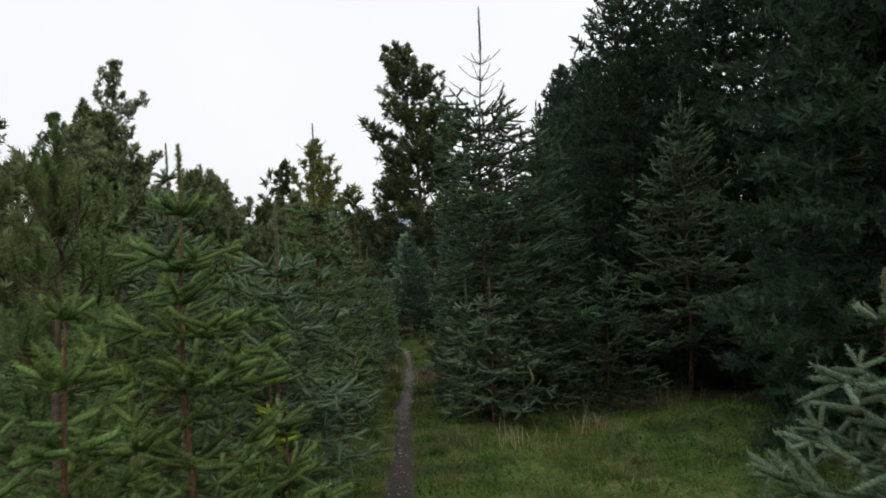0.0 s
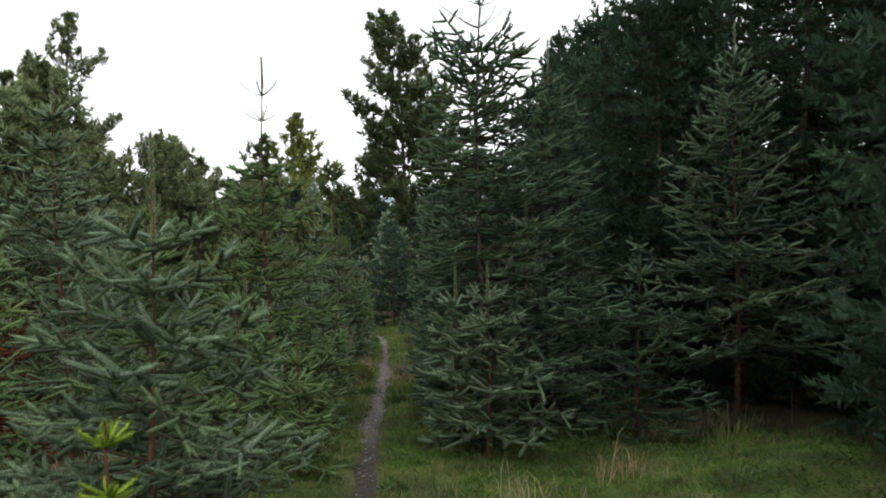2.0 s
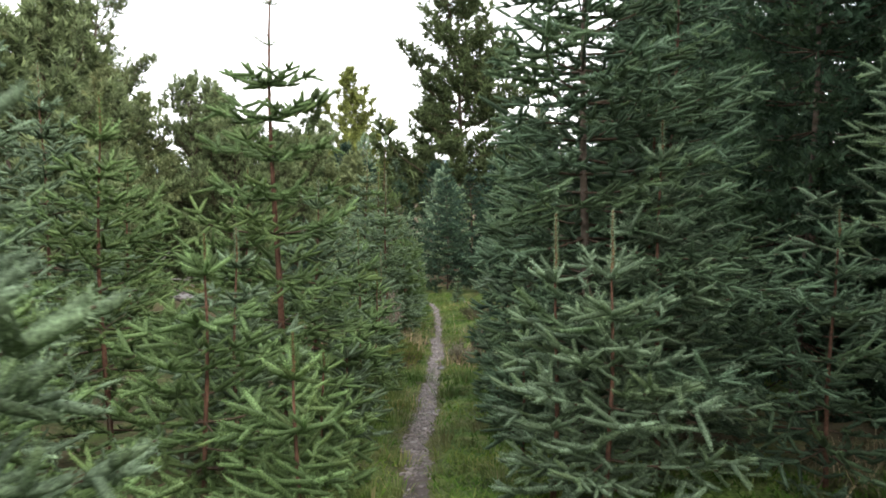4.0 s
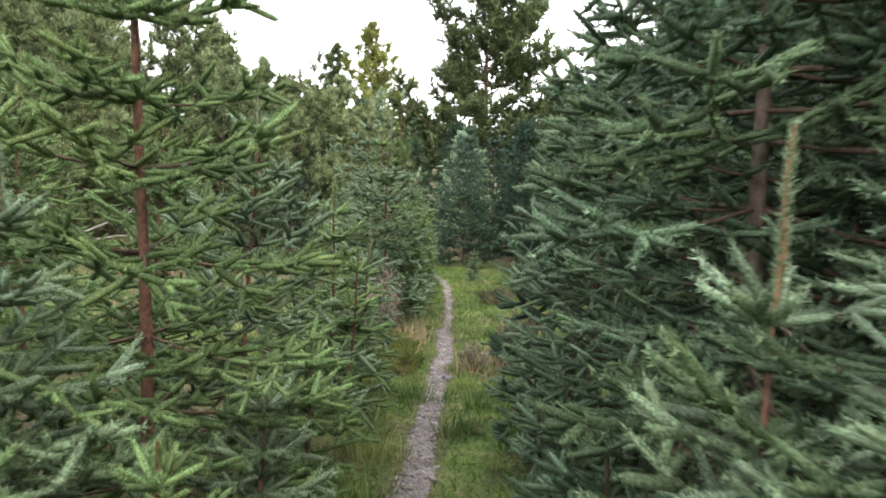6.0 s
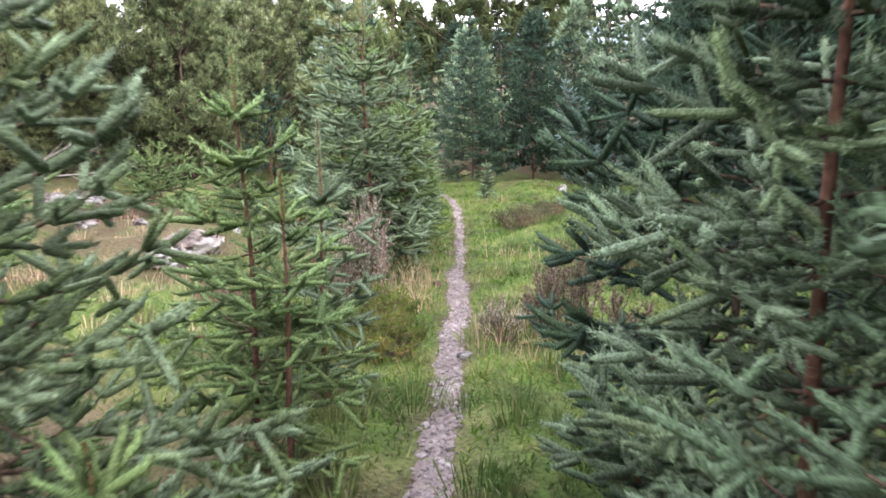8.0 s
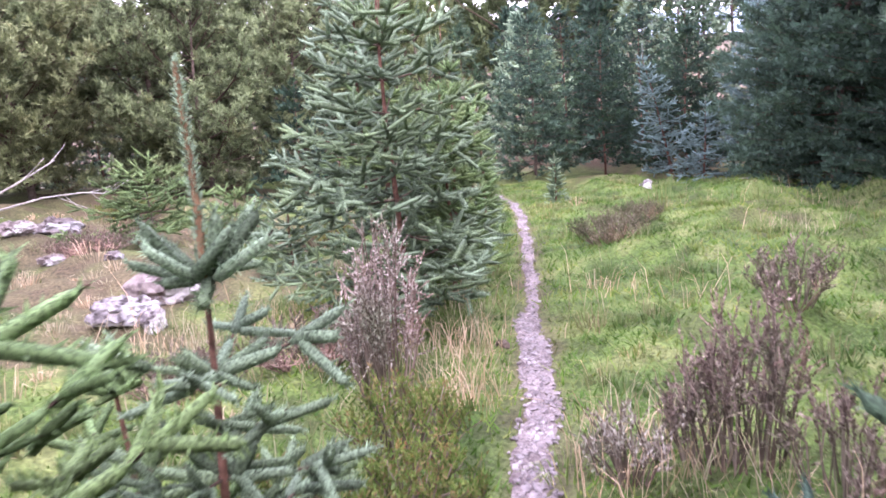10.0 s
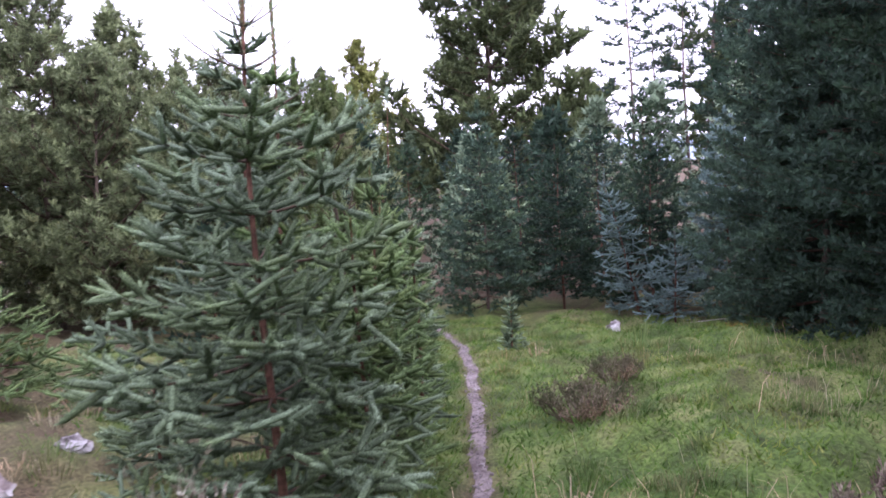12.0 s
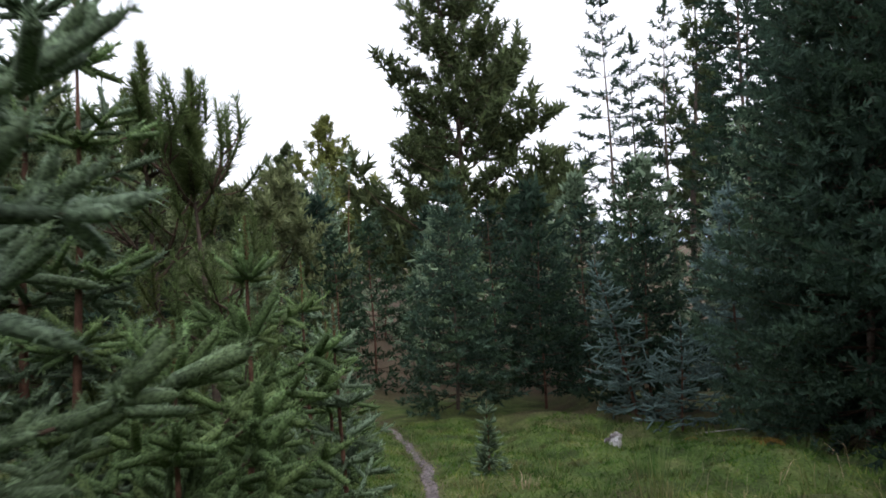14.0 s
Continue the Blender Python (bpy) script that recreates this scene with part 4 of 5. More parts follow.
spruce(4.3, 36, 11.0, 1.8, "wisp", SPRUCE_DARK, "tall dark spruce before the thin far ones", 108, bark=BARK_GREY, group="far spruces", leader=0.5, step=0.36, droop=18, bottom=0.1, per_whorl=6, power=0.5, between=False)
pine(4.9, 44, 11.8, 2.0, "clump", PINE_DARK, "dark clumped pine among the thin spruces", 148, bottom=0.35, step=0.8, per_whorl=4, round_top=False, level=0.5, wild=0.3)

# ---- pines ----
BUSHY = "bushy pine with clumped yellow-green needles and brown flecks"
for i, (x, y, h, r, d) in enumerate([
        (-8.6, 27.2, 5.5, 2.5, "puff"), (-6.3, 28.6, 4.3, 2.2, "puff"), (-11.4, 25.0, 7.0, 2.6, "far"), (-5.2, 31.5, 4.0, 1.8, "far"), (-9.6, 31.5, 6.0, 2.5, "far"), (-13.5, 29.5, 7.6, 2.4, "far"),
        (-6.6, 15.4, 4.3, 1.7, "far"), (-8.4, 13.6, 4.8, 1.8, "far"), (-10.4, 17.5, 5.6, 2.0, "far"), (-6.4, 10.6, 3.6, 1.5, "far"), (-8.2, 19.0, 5.4, 1.9, "far"), (-12.8, 20.8, 6.8, 2.3, "far"), (-7.8, 8.2, 4.0, 1.6, "far"), (-9.9, 25.2, 5.2, 2.3, "puff"), (-7.3, 26.4, 4.2, 2.1, "puff"), (-12.6, 27.3, 6.5, 2.4, "far")]):
    pine(x, y, h, r, d, PINE_NEEDLE, BUSHY, 120 + i, bottom=0.02, per_whorl=6, wild=0.2, step=0.44)
pine(-12.1, 29.2, 9.9, 2.5, "puff", PINE_NEEDLE, "tall pine standing above the bushy pines", 140, bottom=0.2, profile=0.6, round_top=False, wild=0.35, step=0.5)
pine(-7.4, 34.5, 4.6, 1.5, "far", PINE_DARK, "far pine with thin candles on its top", 141, bottom=0.1)
pine(-8.8, 35.5, 5.2, 1.5, "far", PINE_DARK, "far pine with thin candles on its top", 142, bottom=0.1)
pine(-2.7, 50, 15.2, 4.3, "clump", PINE_DARK, "big pine with a tall crown and dark gaps", 143, bottom=0.12, lean=(-0.08, 0), step=0.55, profile=0.5, per_whorl=7, candle=0.5, round_top=False, level=0.35, wild=0.33)
pine(-13.2, 75, 13.2, 4.6, "dim", PINE_BRIGHT, "far yellow-green pine with a pointed crown", 144, bottom=0.1, step=0.75, profile=0.7, per_whorl=6, round_top=False, wild=0.3)
pine(-16.3, 76, 11.2, 4.2, "dim", PINE_DARK, "far dark pine beside a yellow-green one", 145, bottom=0.1, step=0.85, per_whorl=5, wild=0.4)
spruce(-5.0, 38, 5.6, 1.7, "far", SPRUCE_BLUE, "far blue-green spruce below the sky gap", 146, leader=0.4)
spruce(-6.6, 42, 6.0, 1.8, "far", SPRUCE_BLUE, "far blue-green spruce below the sky gap", 147, leader=0.4)

for i, (x, y, h, r) in enumerate([(-4.4, 27.5, 2.4, 1.0), (-5.6, 26.0, 2.0, 0.9), (-3.9, 30.0, 3.0, 1.2), (-5.9, 33.0, 4.0, 1.5), (-4.0, 34.5, 3.6, 1.4), (-8.5, 39.0, 5.0, 1.8), (-3.0, 40.0, 4.4, 1.6), (-0.6, 37.0, 4.6, 1.7), (1.4, 35.0, 4.6, 1.7), (3.6, 34.0, 5.4, 1.8), (5.8, 31.5, 6.0, 2.0), (6.4, 27.0, 7.6, 2.2), (-10.5, 44.0, 5.6, 2.0), (-0.8, 46.0, 5.0, 1.8), (8.4, 34.0, 7.0, 2.1), (-6.0, 50.0, 5.4, 2.0), (-1.5, 34.2, 3.8, 1.5), (0.3, 33.2, 3.6, 1.5), (2.2, 37.5, 5.2, 1.9), (5.0, 37.5, 6.0, 2.0), (7.6, 37.8, 6.6, 2.1), (-2.2, 36.5, 3.6, 1.5), (-5.6, 36.8, 4.4, 1.7), (-7.4, 31.0, 3.4, 1.4), (-10.8, 28.8, 3.6, 1.6), (-13.0, 26.2, 3.8, 1.7), (-12.0, 33.0, 4.4, 1.8), (-14.8, 31.0, 4.4, 1.8), (-15.0, 37.0, 5.0, 2.0), (-3.6, 45.0, 4.8, 1.9), (1.0, 42.0, 5.4, 2.0), (9.6, 30.0, 7.4, 2.2), (-9.0, 50.0, 6.0, 2.2)]):
    spruce(x, y, h, r, "far" if y < 36 else "dim", SPRUCE_DARK if i % 3 else SPRUCE_BLUE, "bushy spruce in the low wood past the clearing", 210 + i, group="low wood", leader=0.3, bottom=0.02, step=0.28, between=False, per_whorl=6, power=0.7)

# far wood and hill that close the view
for i, (x, y, h, r) in enumerate([(-22, 46, 9, 3), (-28, 40, 10, 3), (-17, 52, 8.5, 3), (-11, 55, 7, 2.6), (-20, 70, 9, 3), (-8, 82, 7.5, 3), (-4, 70, 6.5, 2.6), (2, 66, 9, 3), (9, 60, 12, 3), (14, 50, 12, 3), (15, 38, 12, 3), (13, 28, 11, 2.8), (11.5, 20, 10.5, 2.6), (-17, 34, 9, 2.8), (-18, 24, 8, 2.6), (-15, 14, 7, 2.4), (-12, 9, 5, 2.2)]):
    pine(x, y, h, r, "far" if y < 36 else "dim", PINE_DARK if i % 3 else PINE_NEEDLE, "dark conifer of the wood behind the clearing", 160 + i, group="far wood", bottom=0.06, step=1.0, per_whorl=5)
for i, (x, y, h, r) in enumerate([(-2.6, -3.0, 3.0, 1.1), (2.4, -2.6, 4.0, 1.4), (-0.9, -6.5, 3.4, 1.2), (4.6, -0.2, 8.0, 2.0), (-4.2, 0.6, 3.4, 1.2), (1.2, -6.0, 5.0, 1.6)]):
    spruce(x, y, h, r, "far", SPRUCE_GREEN, "spruce behind the start of the path", 190 + i, group="spruces behind", leader=0.4, between=False, step=0.4)


def make_hill():
    a = np.linspace(-1.2, 1.2, 81)
    far = 1500.0
    h = 26 + 22 * np.sin(a * 5 + 0.6) * np.exp(-((a + 0.12) / 0.6) ** 2) + 5 * np.sin(a * 17) + 2 * np.sin(a * 41)
    v, f = [], []
    for i, (q, t) in enumerate(zip(a, h)):
        for depth, z in ((0, -9.0), (160, t * 0.6), (420, t), (900, -9.0)):
            v.append((math.sin(q) * (far + depth), math.cos(q) * (far + depth), z))
    for i in range(80):
        for j in range(3):
            f.append((4 * i + j, 4 * i + 4 + j, 4 * i + 5 + j, 4 * i + 1 + j))
    tagged(new("backdrop_hill", mesh_from("hill", v, f, [FAR_HILL], smooth=True)), "low hills on the horizon in a haze-tinted blue", "hill", kind="structure")


make_hill()

# ---- rocks and stones ----
def rock_mesh(name, size, seed, mat, cuts=2, rough=0.28, smooth=False):
    """A weathered boulder: a ball cut by slanting planes and roughened."""
    rng = np.random.default_rng(seed)
    bm = bmesh.new()
    bmesh.ops.create_icosphere(bm, subdivisions=cuts, radius=1.0)
    planes = [(Vector(rng.normal(size=3)).normalized(), rng.uniform(0.55, 0.85)) for _ in range(9)]
    for v in bm.verts:
        p = v.co.normalized()
        r = 1.0
        for nrm, d in planes:
            c = p.dot(nrm)
            if c > 1e-3:
                r = min(r, d / c)
        r += rough * 0.9 * noise.noise(p * 2.3 + Vector((seed, 0, 0))) + rough * 0.6 * noise.noise(p * 6 + Vector((0, seed, 0))) + (rough * 0.42 * noise.noise(p * 15 + Vector((seed, seed, 0))) if cuts > 2 else 0)
        v.co = Vector((p.x * r * size[0], p.y * r * size[1], p.z * r * size[2]))
    me = bpy.data.meshes.new(name)
    bm.to_mesh(me)
    bm.free()
    me.materials.append(mat)
    if smooth:
        me.polygons.foreach_set("use_smooth", np.ones(len(me.polygons), bool))
    return me


def rock(name, x, y, size, seed, mat, label, turn=0, sink=0.3, cuts=4):
    ob = new(name, rock_mesh(name, size, seed, mat, cuts))
    ob.matrix_world = pose(x, y, float(ground_z(x, y)) + size[2] * (1 - 2 * sink), 0, 0, turn)
    return tagged(ob, label, "rock")


rock("rock", -4.25, 18.20, (0.26, 0.15, 0.14), 3, WHITE_ROCK, "pale lichen-covered boulder lying in the moss", 25, 0.3)
rock("rock", -4.02, 18.12, (0.10, 0.08, 0.13), 4, WHITE_ROCK, "pale lichen-covered boulder lying in the moss", 60, 0.3)
rock("rock", -4.22, 18.75, (0.36, 0.18, 0.20), 5, ROCK, "pinkish grey rock slab with white lichen", 20, 0.35)
rock("rock", -6.85, 21.3, (0.36, 0.2, 0.14), 6, ROCK, "pinkish grey rock at the edge of the pines", -15, 0.3)
rock("rock", -7.0, 20.8, (0.2, 0.14, 0.1), 7, ROCK, "pinkish grey rock at the edge of the pines", 40, 0.3)
rock("rock", -4.32, 20.1, (0.13, 0.09, 0.08), 8, WHITE_ROCK, "small pale stone in the moss", 10, 0.3)
rock("rock", -5.4, 20.0, (0.1, 0.08, 0.06), 9, ROCK, "small pinkish stone in the moss", 80, 0.3)
rock("rock", -6.2, 20.2, (0.14, 0.1, 0.07), 10, ROCK, "small pinkish stone in the moss", 30, 0.3)
rock("rock", -0.08, 26.5, (0.12, 0.09, 0.10), 11, WHITE_ROCK, "small white stone standing in the grass", 15, 0.25)
rock("stone", -1.10, 15.45, (0.065, 0.045, 0.035), 12, WHITE_ROCK, "flat pale stone at the edge of the path", 20, 0.25, 2)
rock("stone", -1.50, 17.55, (0.05, 0.04, 0.04), 13, BARK_GREY, "dark little stone at the edge of the path", 0, 0.25, 2)


# ---- heather, bracken, dead wood ----
def heather(x, y, h, spread, stems, tip_mat, label, seed, upright=0.6, sprigs=9):
    rng = np.random.default_rng(seed)
    tree = thing("heather_bush", Matrix.Translation((x, y, float(ground_z(x, y)) - 0.02)), label, "heather", "heather bushes")
    w, t = Build(seed), Build(seed + 1)
    for _ in range(stems):
        az = rng.uniform(0, 6.28)
        out = spread * math.sqrt(rng.random())
        top = h * rng.uniform(0.55, 1.0) * (1 - 0.35 * (out / spread) ** 2)
        root = np.array([math.cos(az), math.sin(az), 0]) * out * (1 - upright) * 0.6
        end = np.array([math.cos(az) * out, math.sin(az) * out, top])
        mid = (root + end) / 2 + rng.normal(0, 0.03, 3) + np.array([0, 0, 0.08 * h])
        line = np.array([root, mid, end])
        w.tube(line, 0.005, 0.0022, 3, 0)
        for k in range(sprigs):
            s = rng.uniform(0.4, 1.0)
            c = along(line, s)
            d = rng.normal(0, 0.7, 3) + np.array([0, 0, 1.0])
            d /= np.linalg.norm(d)
            twig = bend(c, d, rng.uniform(0.03, 0.09) * (0.5 + h), 0, 3, 0.1)
            t.needles(twig, 150, 0.018, 0.010, lean=35, mat=0)
    part_of(tree, "stem_tangle", w.mesh("stem_tangle", [HEATHER_TWIG]))
    part_of(tree, "foliage", t.mesh("foliage", [tip_mat]), None, "fine dry sprigs")
    return tree


DEADH = "dead grey-brown heather bush with pale dry tips"
heather(-1.98, 16.66, 1.04, 0.19, 54, HEATHER_TIP, DEADH, 301, 0.15, 9)
heather(-2.10, 16.72, 0.55, 0.12, 22, HEATHER_TIP, DEADH, 302, 0.6, 10)
BROWN = "bare purple-brown heather bush leaning over dry grass"
heather(-0.40, 15.93, 0.80, 0.24, 38, HEATHER_TWIG, BROWN, 303, 0.1, 9)
heather(-0.56, 15.9, 0.55, 0.20, 26, HEATHER_TWIG, BROWN, 304, 0.1, 8)
heather(-0.12, 15.70, 0.50, 0.28, 36, HEATHER_TWIG, BROWN, 305, 0.1, 8)
heather(-0.85, 15.75, 0.34, 0.20, 30, HEATHER_TIP, BROWN, 306, 0.5, 6)
heather(-0.78, 21.0, 0.34, 0.42, 110, HEATHER_DUN, "low brown heather clump in the grass", 307, 0.3, 8)
heather(-0.38, 22.8, 0.26, 0.30, 70, HEATHER_DUN, "low brown heather clump in the grass", 308, 0.3, 8)
heather(0.2, 17.9, 0.42, 0.3, 40, HEATHER_TWIG, BROWN, 309, 0.4, 8)
GREENH = "low green heather with rusty flower tips by the path"
heather(-1.62, 15.35, 0.32, 0.32, 90, HEATHER_GREEN, GREENH, 310, 0.3, 9)
heather(-1.75, 15.95, 0.36, 0.34, 80, HEATHER_GREEN, GREENH, 311, 0.3, 9)
heather(-2.05, 15.3, 0.28, 0.30, 70, HEATHER_GREEN, GREENH, 312, 0.3, 9)
heather(-2.55, 17.2, 0.30, 0.42, 90, HEATHER_TWIG, "low brown heather clump in the grass", 313, 0.3, 8)
heather(-3.1, 16.7, 0.28, 0.36, 70, HEATHER_TWIG, "low brown heather clump in the grass", 314, 0.3, 8)
heather(-6.0, 20.6, 0.28, 0.5, 90, HEATHER_TWIG, "low brown heather clump in the grass", 315, 0.3, 8)
heather(-5.1, 22.0, 0.34, 0.5, 90, HEATHER_GREEN, "low green heather clump before the pines", 316, 0.3, 8)
heather(-6.9, 23.0, 0.36, 0.6, 100, HEATHER_GREEN, "low green heather clump before the pines", 317, 0.3, 8)
heather(-3.9, 21.6, 0.34, 0.45, 80, HEATHER_GREEN, "low green heather clump before the pines", 318, 0.3, 8)
spruce(-5.75, 21.4, 0.75, 1.0, "mid", SPRUCE_GREEN, "sprawling stunted spruce bush over brown heather", 320, leader=0.1, step=0.16, power=0.35, bottom=0.02, bark=BARK_GREY)
spruce(-4.65, 21.2, 0.65, 0.5, "mid", SPRUCE_GREEN, "sprawling stunted spruce bush over brown heather", 321, leader=0.1, step=0.15, power=0.4, bottom=0.02, bark=BARK_GREY)
spruce(-3.6, 19.9, 0.75, 0.5, "mid", SPRUCE_BLUE, "low bushy blue-green spruce in the clearing", 322, leader=0.12, step=0.15, power=0.5, bottom=0.02)
spruce(-4.2, 23.6, 1.2, 0.6, "mid", SPRUCE_GREEN, "low bushy green spruce before the pines", 323, leader=0.2, step=0.18, bottom=0.02)


def bracken(x, y, fronds, size, seed):
    rng = np.random.default_rng(seed)
    fern = thing("bracken_fern", Matrix.Translation((x, y, float(ground_z(x, y)) - 0.01)), "yellowing bracken fern beside the dark spruce", "fern", "ferns")
    for i in range(fronds):
        b = Build(seed + i)
        line = bend((0, 0, 0), (math.cos(i * 2.4), math.sin(i * 2.4), 1.3), size * rng.uniform(0.7, 1.1), 0, 8, -0.65)
        b.tube(line, 0.004, 0.0015, 3, 0)
        for s in np.linspace(0.25, 0.97, 15):
            c = along(line, s)
            for side in (-1, 1):
                d = (-math.sin(i * 2.4) * side + 0.4 * math.cos(i * 2.4), math.cos(i * 2.4) * side + 0.4 * math.sin(i * 2.4), -0.1)
                b.needles(bend(c, d, 0.16 * size * (1.15 - s) + 0.02, 0.1, 3), 260, 0.022, 0.012, lean=70, mat=0)
        part_of(fern, "frond", b.mesh("frond", [FERN]))


bracken(0.95, 26.7, 9, 0.6, 331)
bracken(1.35, 26.2, 7, 0.5, 345)


def dead_branch(points, thick, twigs, seed, label):
    rng = np.random.default_rng(seed)
    b = Build(seed)
    pts = np.array(points, float)
    pts[0][2] = float(ground_z(pts[0][0], pts[0][1])) - 0.02
    b.tube(pts, thick, thick * 0.3, 6, 0)
    for _ in range(twigs):
        c = along(pts, rng.uniform(0.25, 0.95))
        d = (pts[-1] - pts[0]) / np.linalg.norm(pts[-1] - pts[0]) + rng.normal(0, 0.7, 3)
        b.tube(bend(c, d, rng.uniform(0.2, 0.6), 0.1, 4, 0.1), thick * 0.3, 0.003, 4, 0)
    tagged(new("dead_branch", b.mesh("dead_branch", [DEAD_WOOD], True)), label, "branch")


dead_branch([(-9.2, 22.1, 0), (-8.7, 22.4, -1.35), (-8.2, 22.6, -1.1), (-7.75, 22.8, -0.85)], 0.028, 3, 351, "bleached fallen branch under the pines")
dead_branch([(-8.8, 22.8, 0), (-8.1, 22.9, -1.35), (-7.5, 22.9, -1.3), (-7.0, 22.8, -1.32)], 0.018, 6, 352, "bleached fallen branch under the pines")
dead_branch([(0.75, 27.7, 0), (1.1, 27.6, -2.33), (1.6, 27.5, -2.26), (2.0, 27.4, -2.3)], 0.014, 3, 353, "thin bare fallen branch beside the dark spruce")

# ---- grass, moss and straw ----
def scatter(n, x0, x1, y0, y1, rng, gap=0.03, clump=1.0, bare=True):
    """Points on the ground off the trail, denser in some patches than in others."""
    x, y = rng.uniform(x0, x1, n * 2), rng.uniform(y0, y1, n * 2)
    patch = 0.5 + 0.5 * np.sin(2.3 * x + 1.1 * y + 0.5) * np.sin(1.7 * y - 0.9 * x)
    keep = (np.abs(x - trail_x(y)) > trail_half(y) + gap * rng.uniform(-0.6, 1.6, n * 2)) & (rng.random(n * 2) < (1 - clump) + clump * patch)
    for lx, ly, r in LITTER if bare else ():
        keep &= (np.hypot(x - lx, y - ly) > r * rng.uniform(0.3, 1.1, n * 2))
    return np.stack([x[keep], y[keep]], 1)[:n]


def blades(name, pts, height, width, bow, mat, label, rng, joints=True, category="grass"):
    n = len(pts)
    z = ground_z(pts[:, 0], pts[:, 1])
    root = np.column_stack([pts, z - 0.01])
    h = height * rng.lognormal(-0.1, 0.35, n)
    az = rng.uniform(0, 6.28, n)
    out = np.column_stack([np.cos(az), np.sin(az), np.zeros(n)]) * (h * bow * rng.uniform(0.2, 1.6, n))[:, None]
    up = np.column_stack([np.zeros(n), np.zeros(n), h])
    a2 = rng.uniform(0, 6.28, n)
    side = np.column_stack([np.cos(a2), np.sin(a2), np.zeros(n)]) * (width / 2)
    tip = root + up * (1 - 0.25 * bow) + out
    if joints:
        mid = root + up * 0.6 + out * 0.3
        v = np.stack([root - side, root + side, mid + side * 0.8, mid - side * 0.8, tip], 1).reshape(-1, 3)
        k = np.arange(n) * 5
        f = np.column_stack([k, k + 1, k + 2, k + 3]).tolist() + np.column_stack([k + 3, k + 2, k + 4]).tolist()
    else:
        v = np.stack([root - side, root + side, tip], 1).reshape(-1, 3)
        f = np.arange(3 * n).reshape(-1, 3).tolist()
    return tagged(new(name, mesh_from(name, v, f, [mat])), label, category, kind="stuff")


def tussocks(name, spots, blades_each, height, width, mat, label, rng):
    """Clumps of grass whose blades arch outwards from a common root."""
    k = len(spots) * blades_each
    c = np.repeat(spots, blades_each, 0)
    size = np.repeat(rng.lognormal(-0.05, 0.35, len(spots)), blades_each)
    az = rng.uniform(0, 6.28, k)
    rad = rng.random(k) ** 0.5
    way = np.column_stack([np.cos(az), np.sin(az)])
    xy = c + way * (0.09 * rad * size)[:, None]
    root = np.column_stack([xy, ground_z(xy[:, 0], xy[:, 1]) - 0.01])
    h = height * size * rng.uniform(0.5, 1.15, k)
    out = np.column_stack([way * (h * (0.15 + 0.75 * rad))[:, None] + rng.normal(0, 0.02, (k, 2)), np.zeros(k)])
    side = np.column_stack([-way[:, 1], way[:, 0], np.zeros(k)]) * width / 2
    up = np.column_stack([np.zeros(k), np.zeros(k), h])
    mid, tip = root + up * 0.65 + out * 0.4, root + up * (0.95 - 0.45 * rad[:, None]) + out
    v = np.stack([root - side, root + side, mid + side * 0.8, mid - side * 0.8, tip], 1).reshape(-1, 3)
    q = np.arange(k) * 5
    f = np.column_stack([q, q + 1, q + 2, q + 3]).tolist() + np.column_stack([q + 3, q + 2, q + 4]).tolist()
    return tagged(new(name, mesh_from(name, v, f, [mat])), label, "grass", kind="stuff")


def around(spots, rng):
    return np.concatenate([np.column_stack([rng.normal(x, r, n), rng.normal(y, r, n)]) for x, y, r, n in spots])


GR = np.random.default_rng(77)
short = np.concatenate([scatter(26000, -0.6, 4.2, 3.2, 10.5, GR, clump=0.5), scatter(66000, -3.2, 3.0, 14.4, 29.5, GR, clump=0.35), scatter(8000, -7.5, -2.8, 15.0, 25.0, GR, clump=0.9), scatter(14000, -2.0, 0.2, 4.0, 15.0, GR, clump=0.2)])
blades("moss", short, 0.058, 0.016, 0.9, MOSS, "bright green moss and short grass cushions", GR, False, "moss")
spots = np.concatenate([scatter(90, -0.4, 3.8, 4.0, 10.5, GR), scatter(300, -2.6, 3.0, 14.4, 29.0, GR), scatter(90, -7.0, -2.6, 15.0, 25.0, GR), scatter(110, -1.7, 0.0, 5.0, 15.0, GR, 0.06, 0.2)])
tussocks("grass", spots, 52, 0.115, 0.007, GRASS, "tufty green and yellowing grass tussocks", GR)
pale = np.concatenate([scatter(12, -2.4, 3.0, 14.6, 29.0, GR, 0.1), scatter(120, -7.4, -2.4, 15.5, 24.0, GR, 0.1, 0.5, False)])
tussocks("pale_grass", pale, 30, 0.12, 0.006, STRAW, "bleached tan grass tussocks", GR)
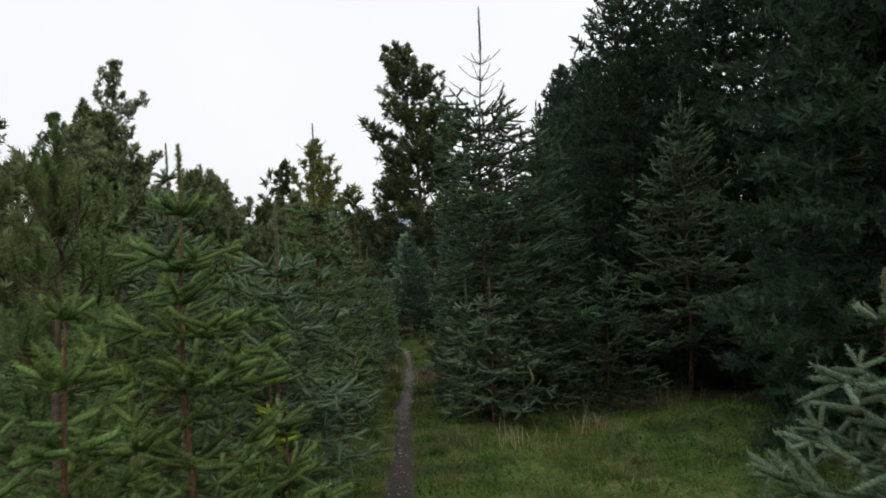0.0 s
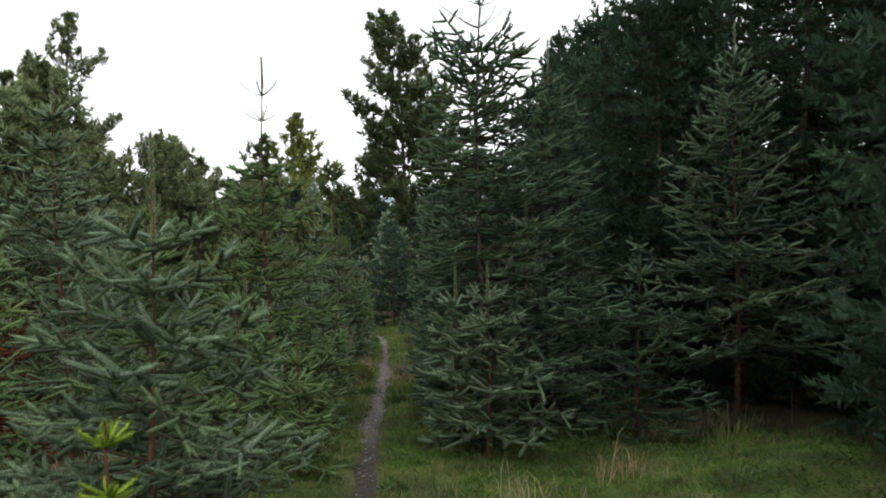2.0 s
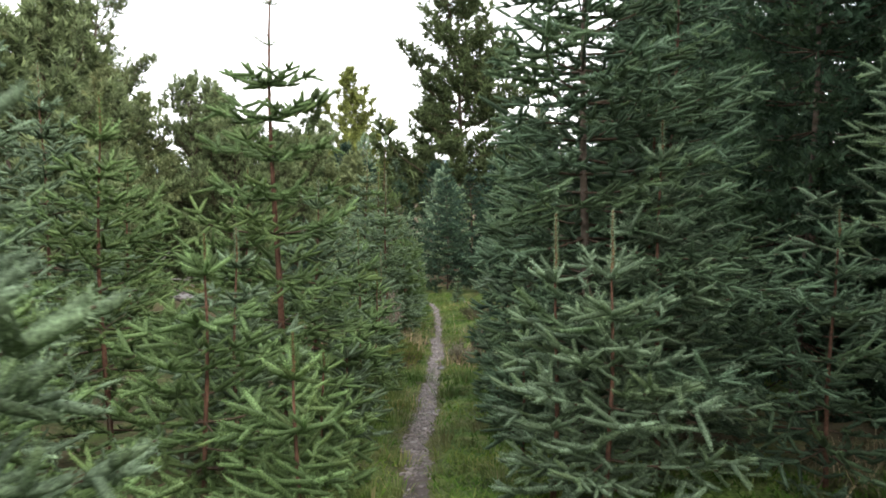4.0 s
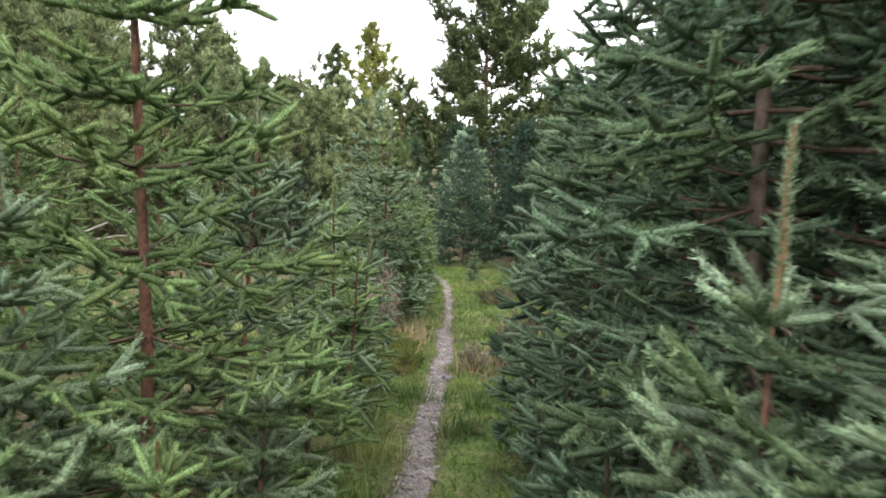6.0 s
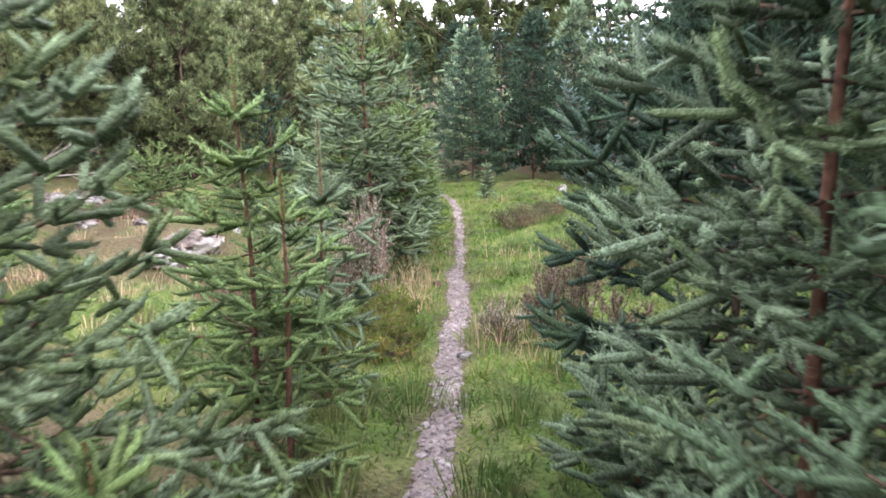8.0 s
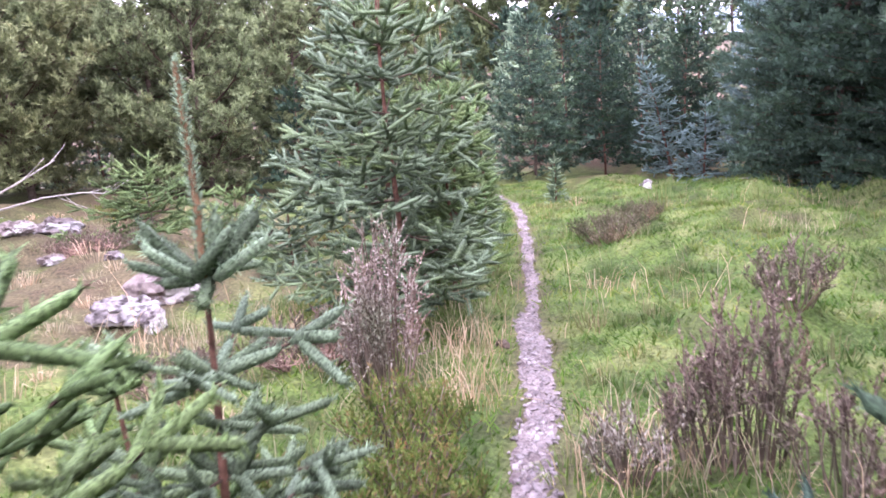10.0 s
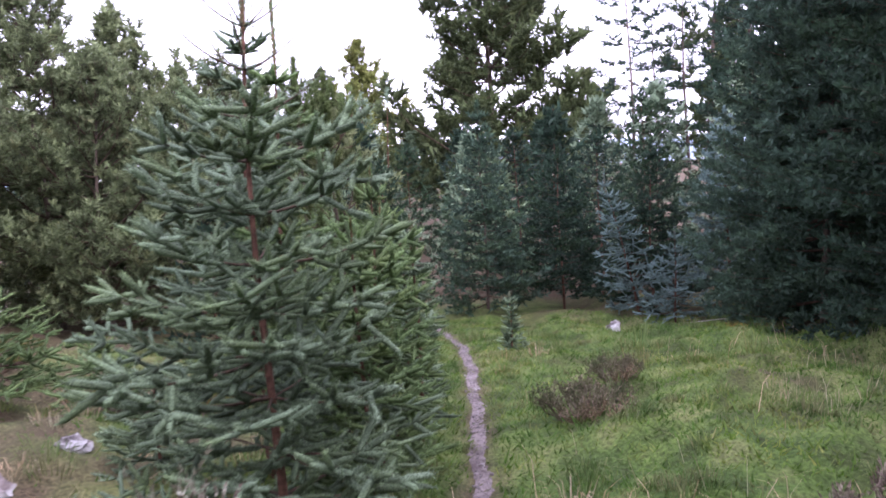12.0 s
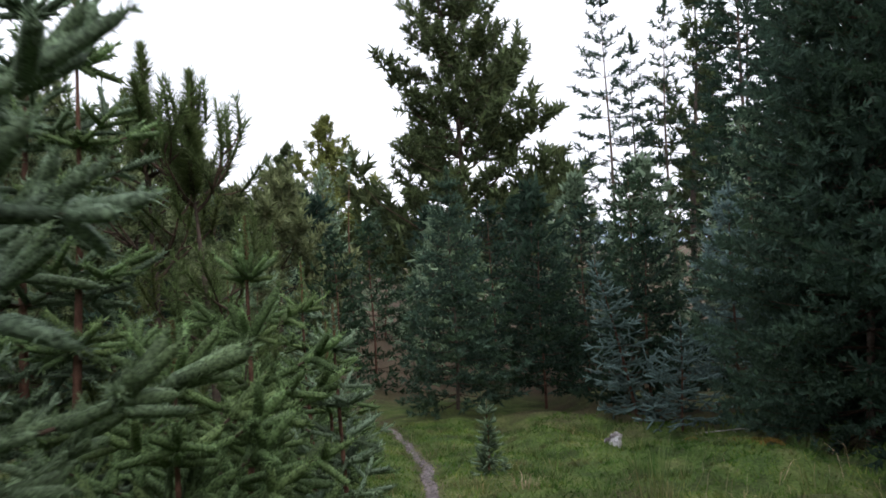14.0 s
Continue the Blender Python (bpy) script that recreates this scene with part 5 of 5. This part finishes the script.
dry = around([(2.45, 10.5, 0.25, 260), (2.0, 10.0, 0.25, 80), (1.15, 8.4, 0.12, 60), (0.5, 7.5, 0.15, 60), (-1.75, 17.4, 0.28, 220), (-1.95, 18.1, 0.30, 160), (-2.3, 16.6, 0.4, 150), (-0.8, 15.9, 0.22, 170), (-0.45, 15.3, 0.25, 150), (-1.65, 16.6, 0.12, 120), (1.2, 21.5, 0.4, 110), (1.8, 23.5, 0.7, 80), (-3.4, 17.6, 0.5, 400), (-2.9, 8.0, 0.5, 200), (-0.6, 18.6, 0.5, 90)], GR)
dry = dry[np.abs(dry[:, 0] - trail_x(dry[:, 1])) > trail_half(dry[:, 1]) + 0.04]
blades("dry_grass", dry, 0.25, 0.0045, 0.7, STRAW, "pale dry grass stems in loose tufts", GR, True)

# ---- gravel of the path, last ----
PEBBLES = [rock_mesh("stone", (1.0, 0.8 - 0.05 * i, 0.5), 400 + i, PEBBLE, 1, 0.3) for i in range(6)]


def pebble_pose(rng, y, small):
    half = trail_half(y)
    x = trail_x(y) + 0.014 * math.sin(y * 2.7) + 0.012 * math.sin(y * 6.1 + 1) + half * np.clip(rng.normal(0, 0.5), -1, 1)
    r = rng.uniform(0.008, 0.017) if small else min(0.034, 0.012 + abs(rng.normal(0, 0.008)))
    return pose(x, y, float(ground_z(x, y)) + 0.012 + r * 0.1, rng.normal(0, 14), rng.normal(0, 14), rng.uniform(0, 360)) @ Matrix.Diagonal((r, r, r, 1))


PR = np.random.default_rng(91)
for i in range(300):
    st = new("stone", PEBBLES[i % 6])
    st.parent = TRAIL
    st.matrix_local = pebble_pose(PR, PR.uniform(10.5, 18.4), False)
V, F, n = [], [], 0
base = []
for p in PEBBLES:
    co = np.empty(len(p.vertices) * 3, np.float32)
    p.vertices.foreach_get("co", co)
    base.append((co.reshape(-1, 3), np.array([list(q.vertices) for q in p.polygons])))
for i in range(2600):
    y = PR.uniform(10, 18.4) if i < 1400 else 4 + 24 * PR.random() ** 0.6
    m = np.array(pebble_pose(PR, y, i % 3 > 0))
    co, fa = base[i % 6]
    V.append(co @ m[:3, :3].T + m[:3, 3])
    F.append(fa + n)
    n += len(co)
gravel = new("gravel", mesh_from("gravel", np.concatenate(V), np.concatenate(F), [PEBBLE]))
gravel.parent = TRAIL
tagged(gravel, "loose grey and pinkish gravel", kind="stuff")
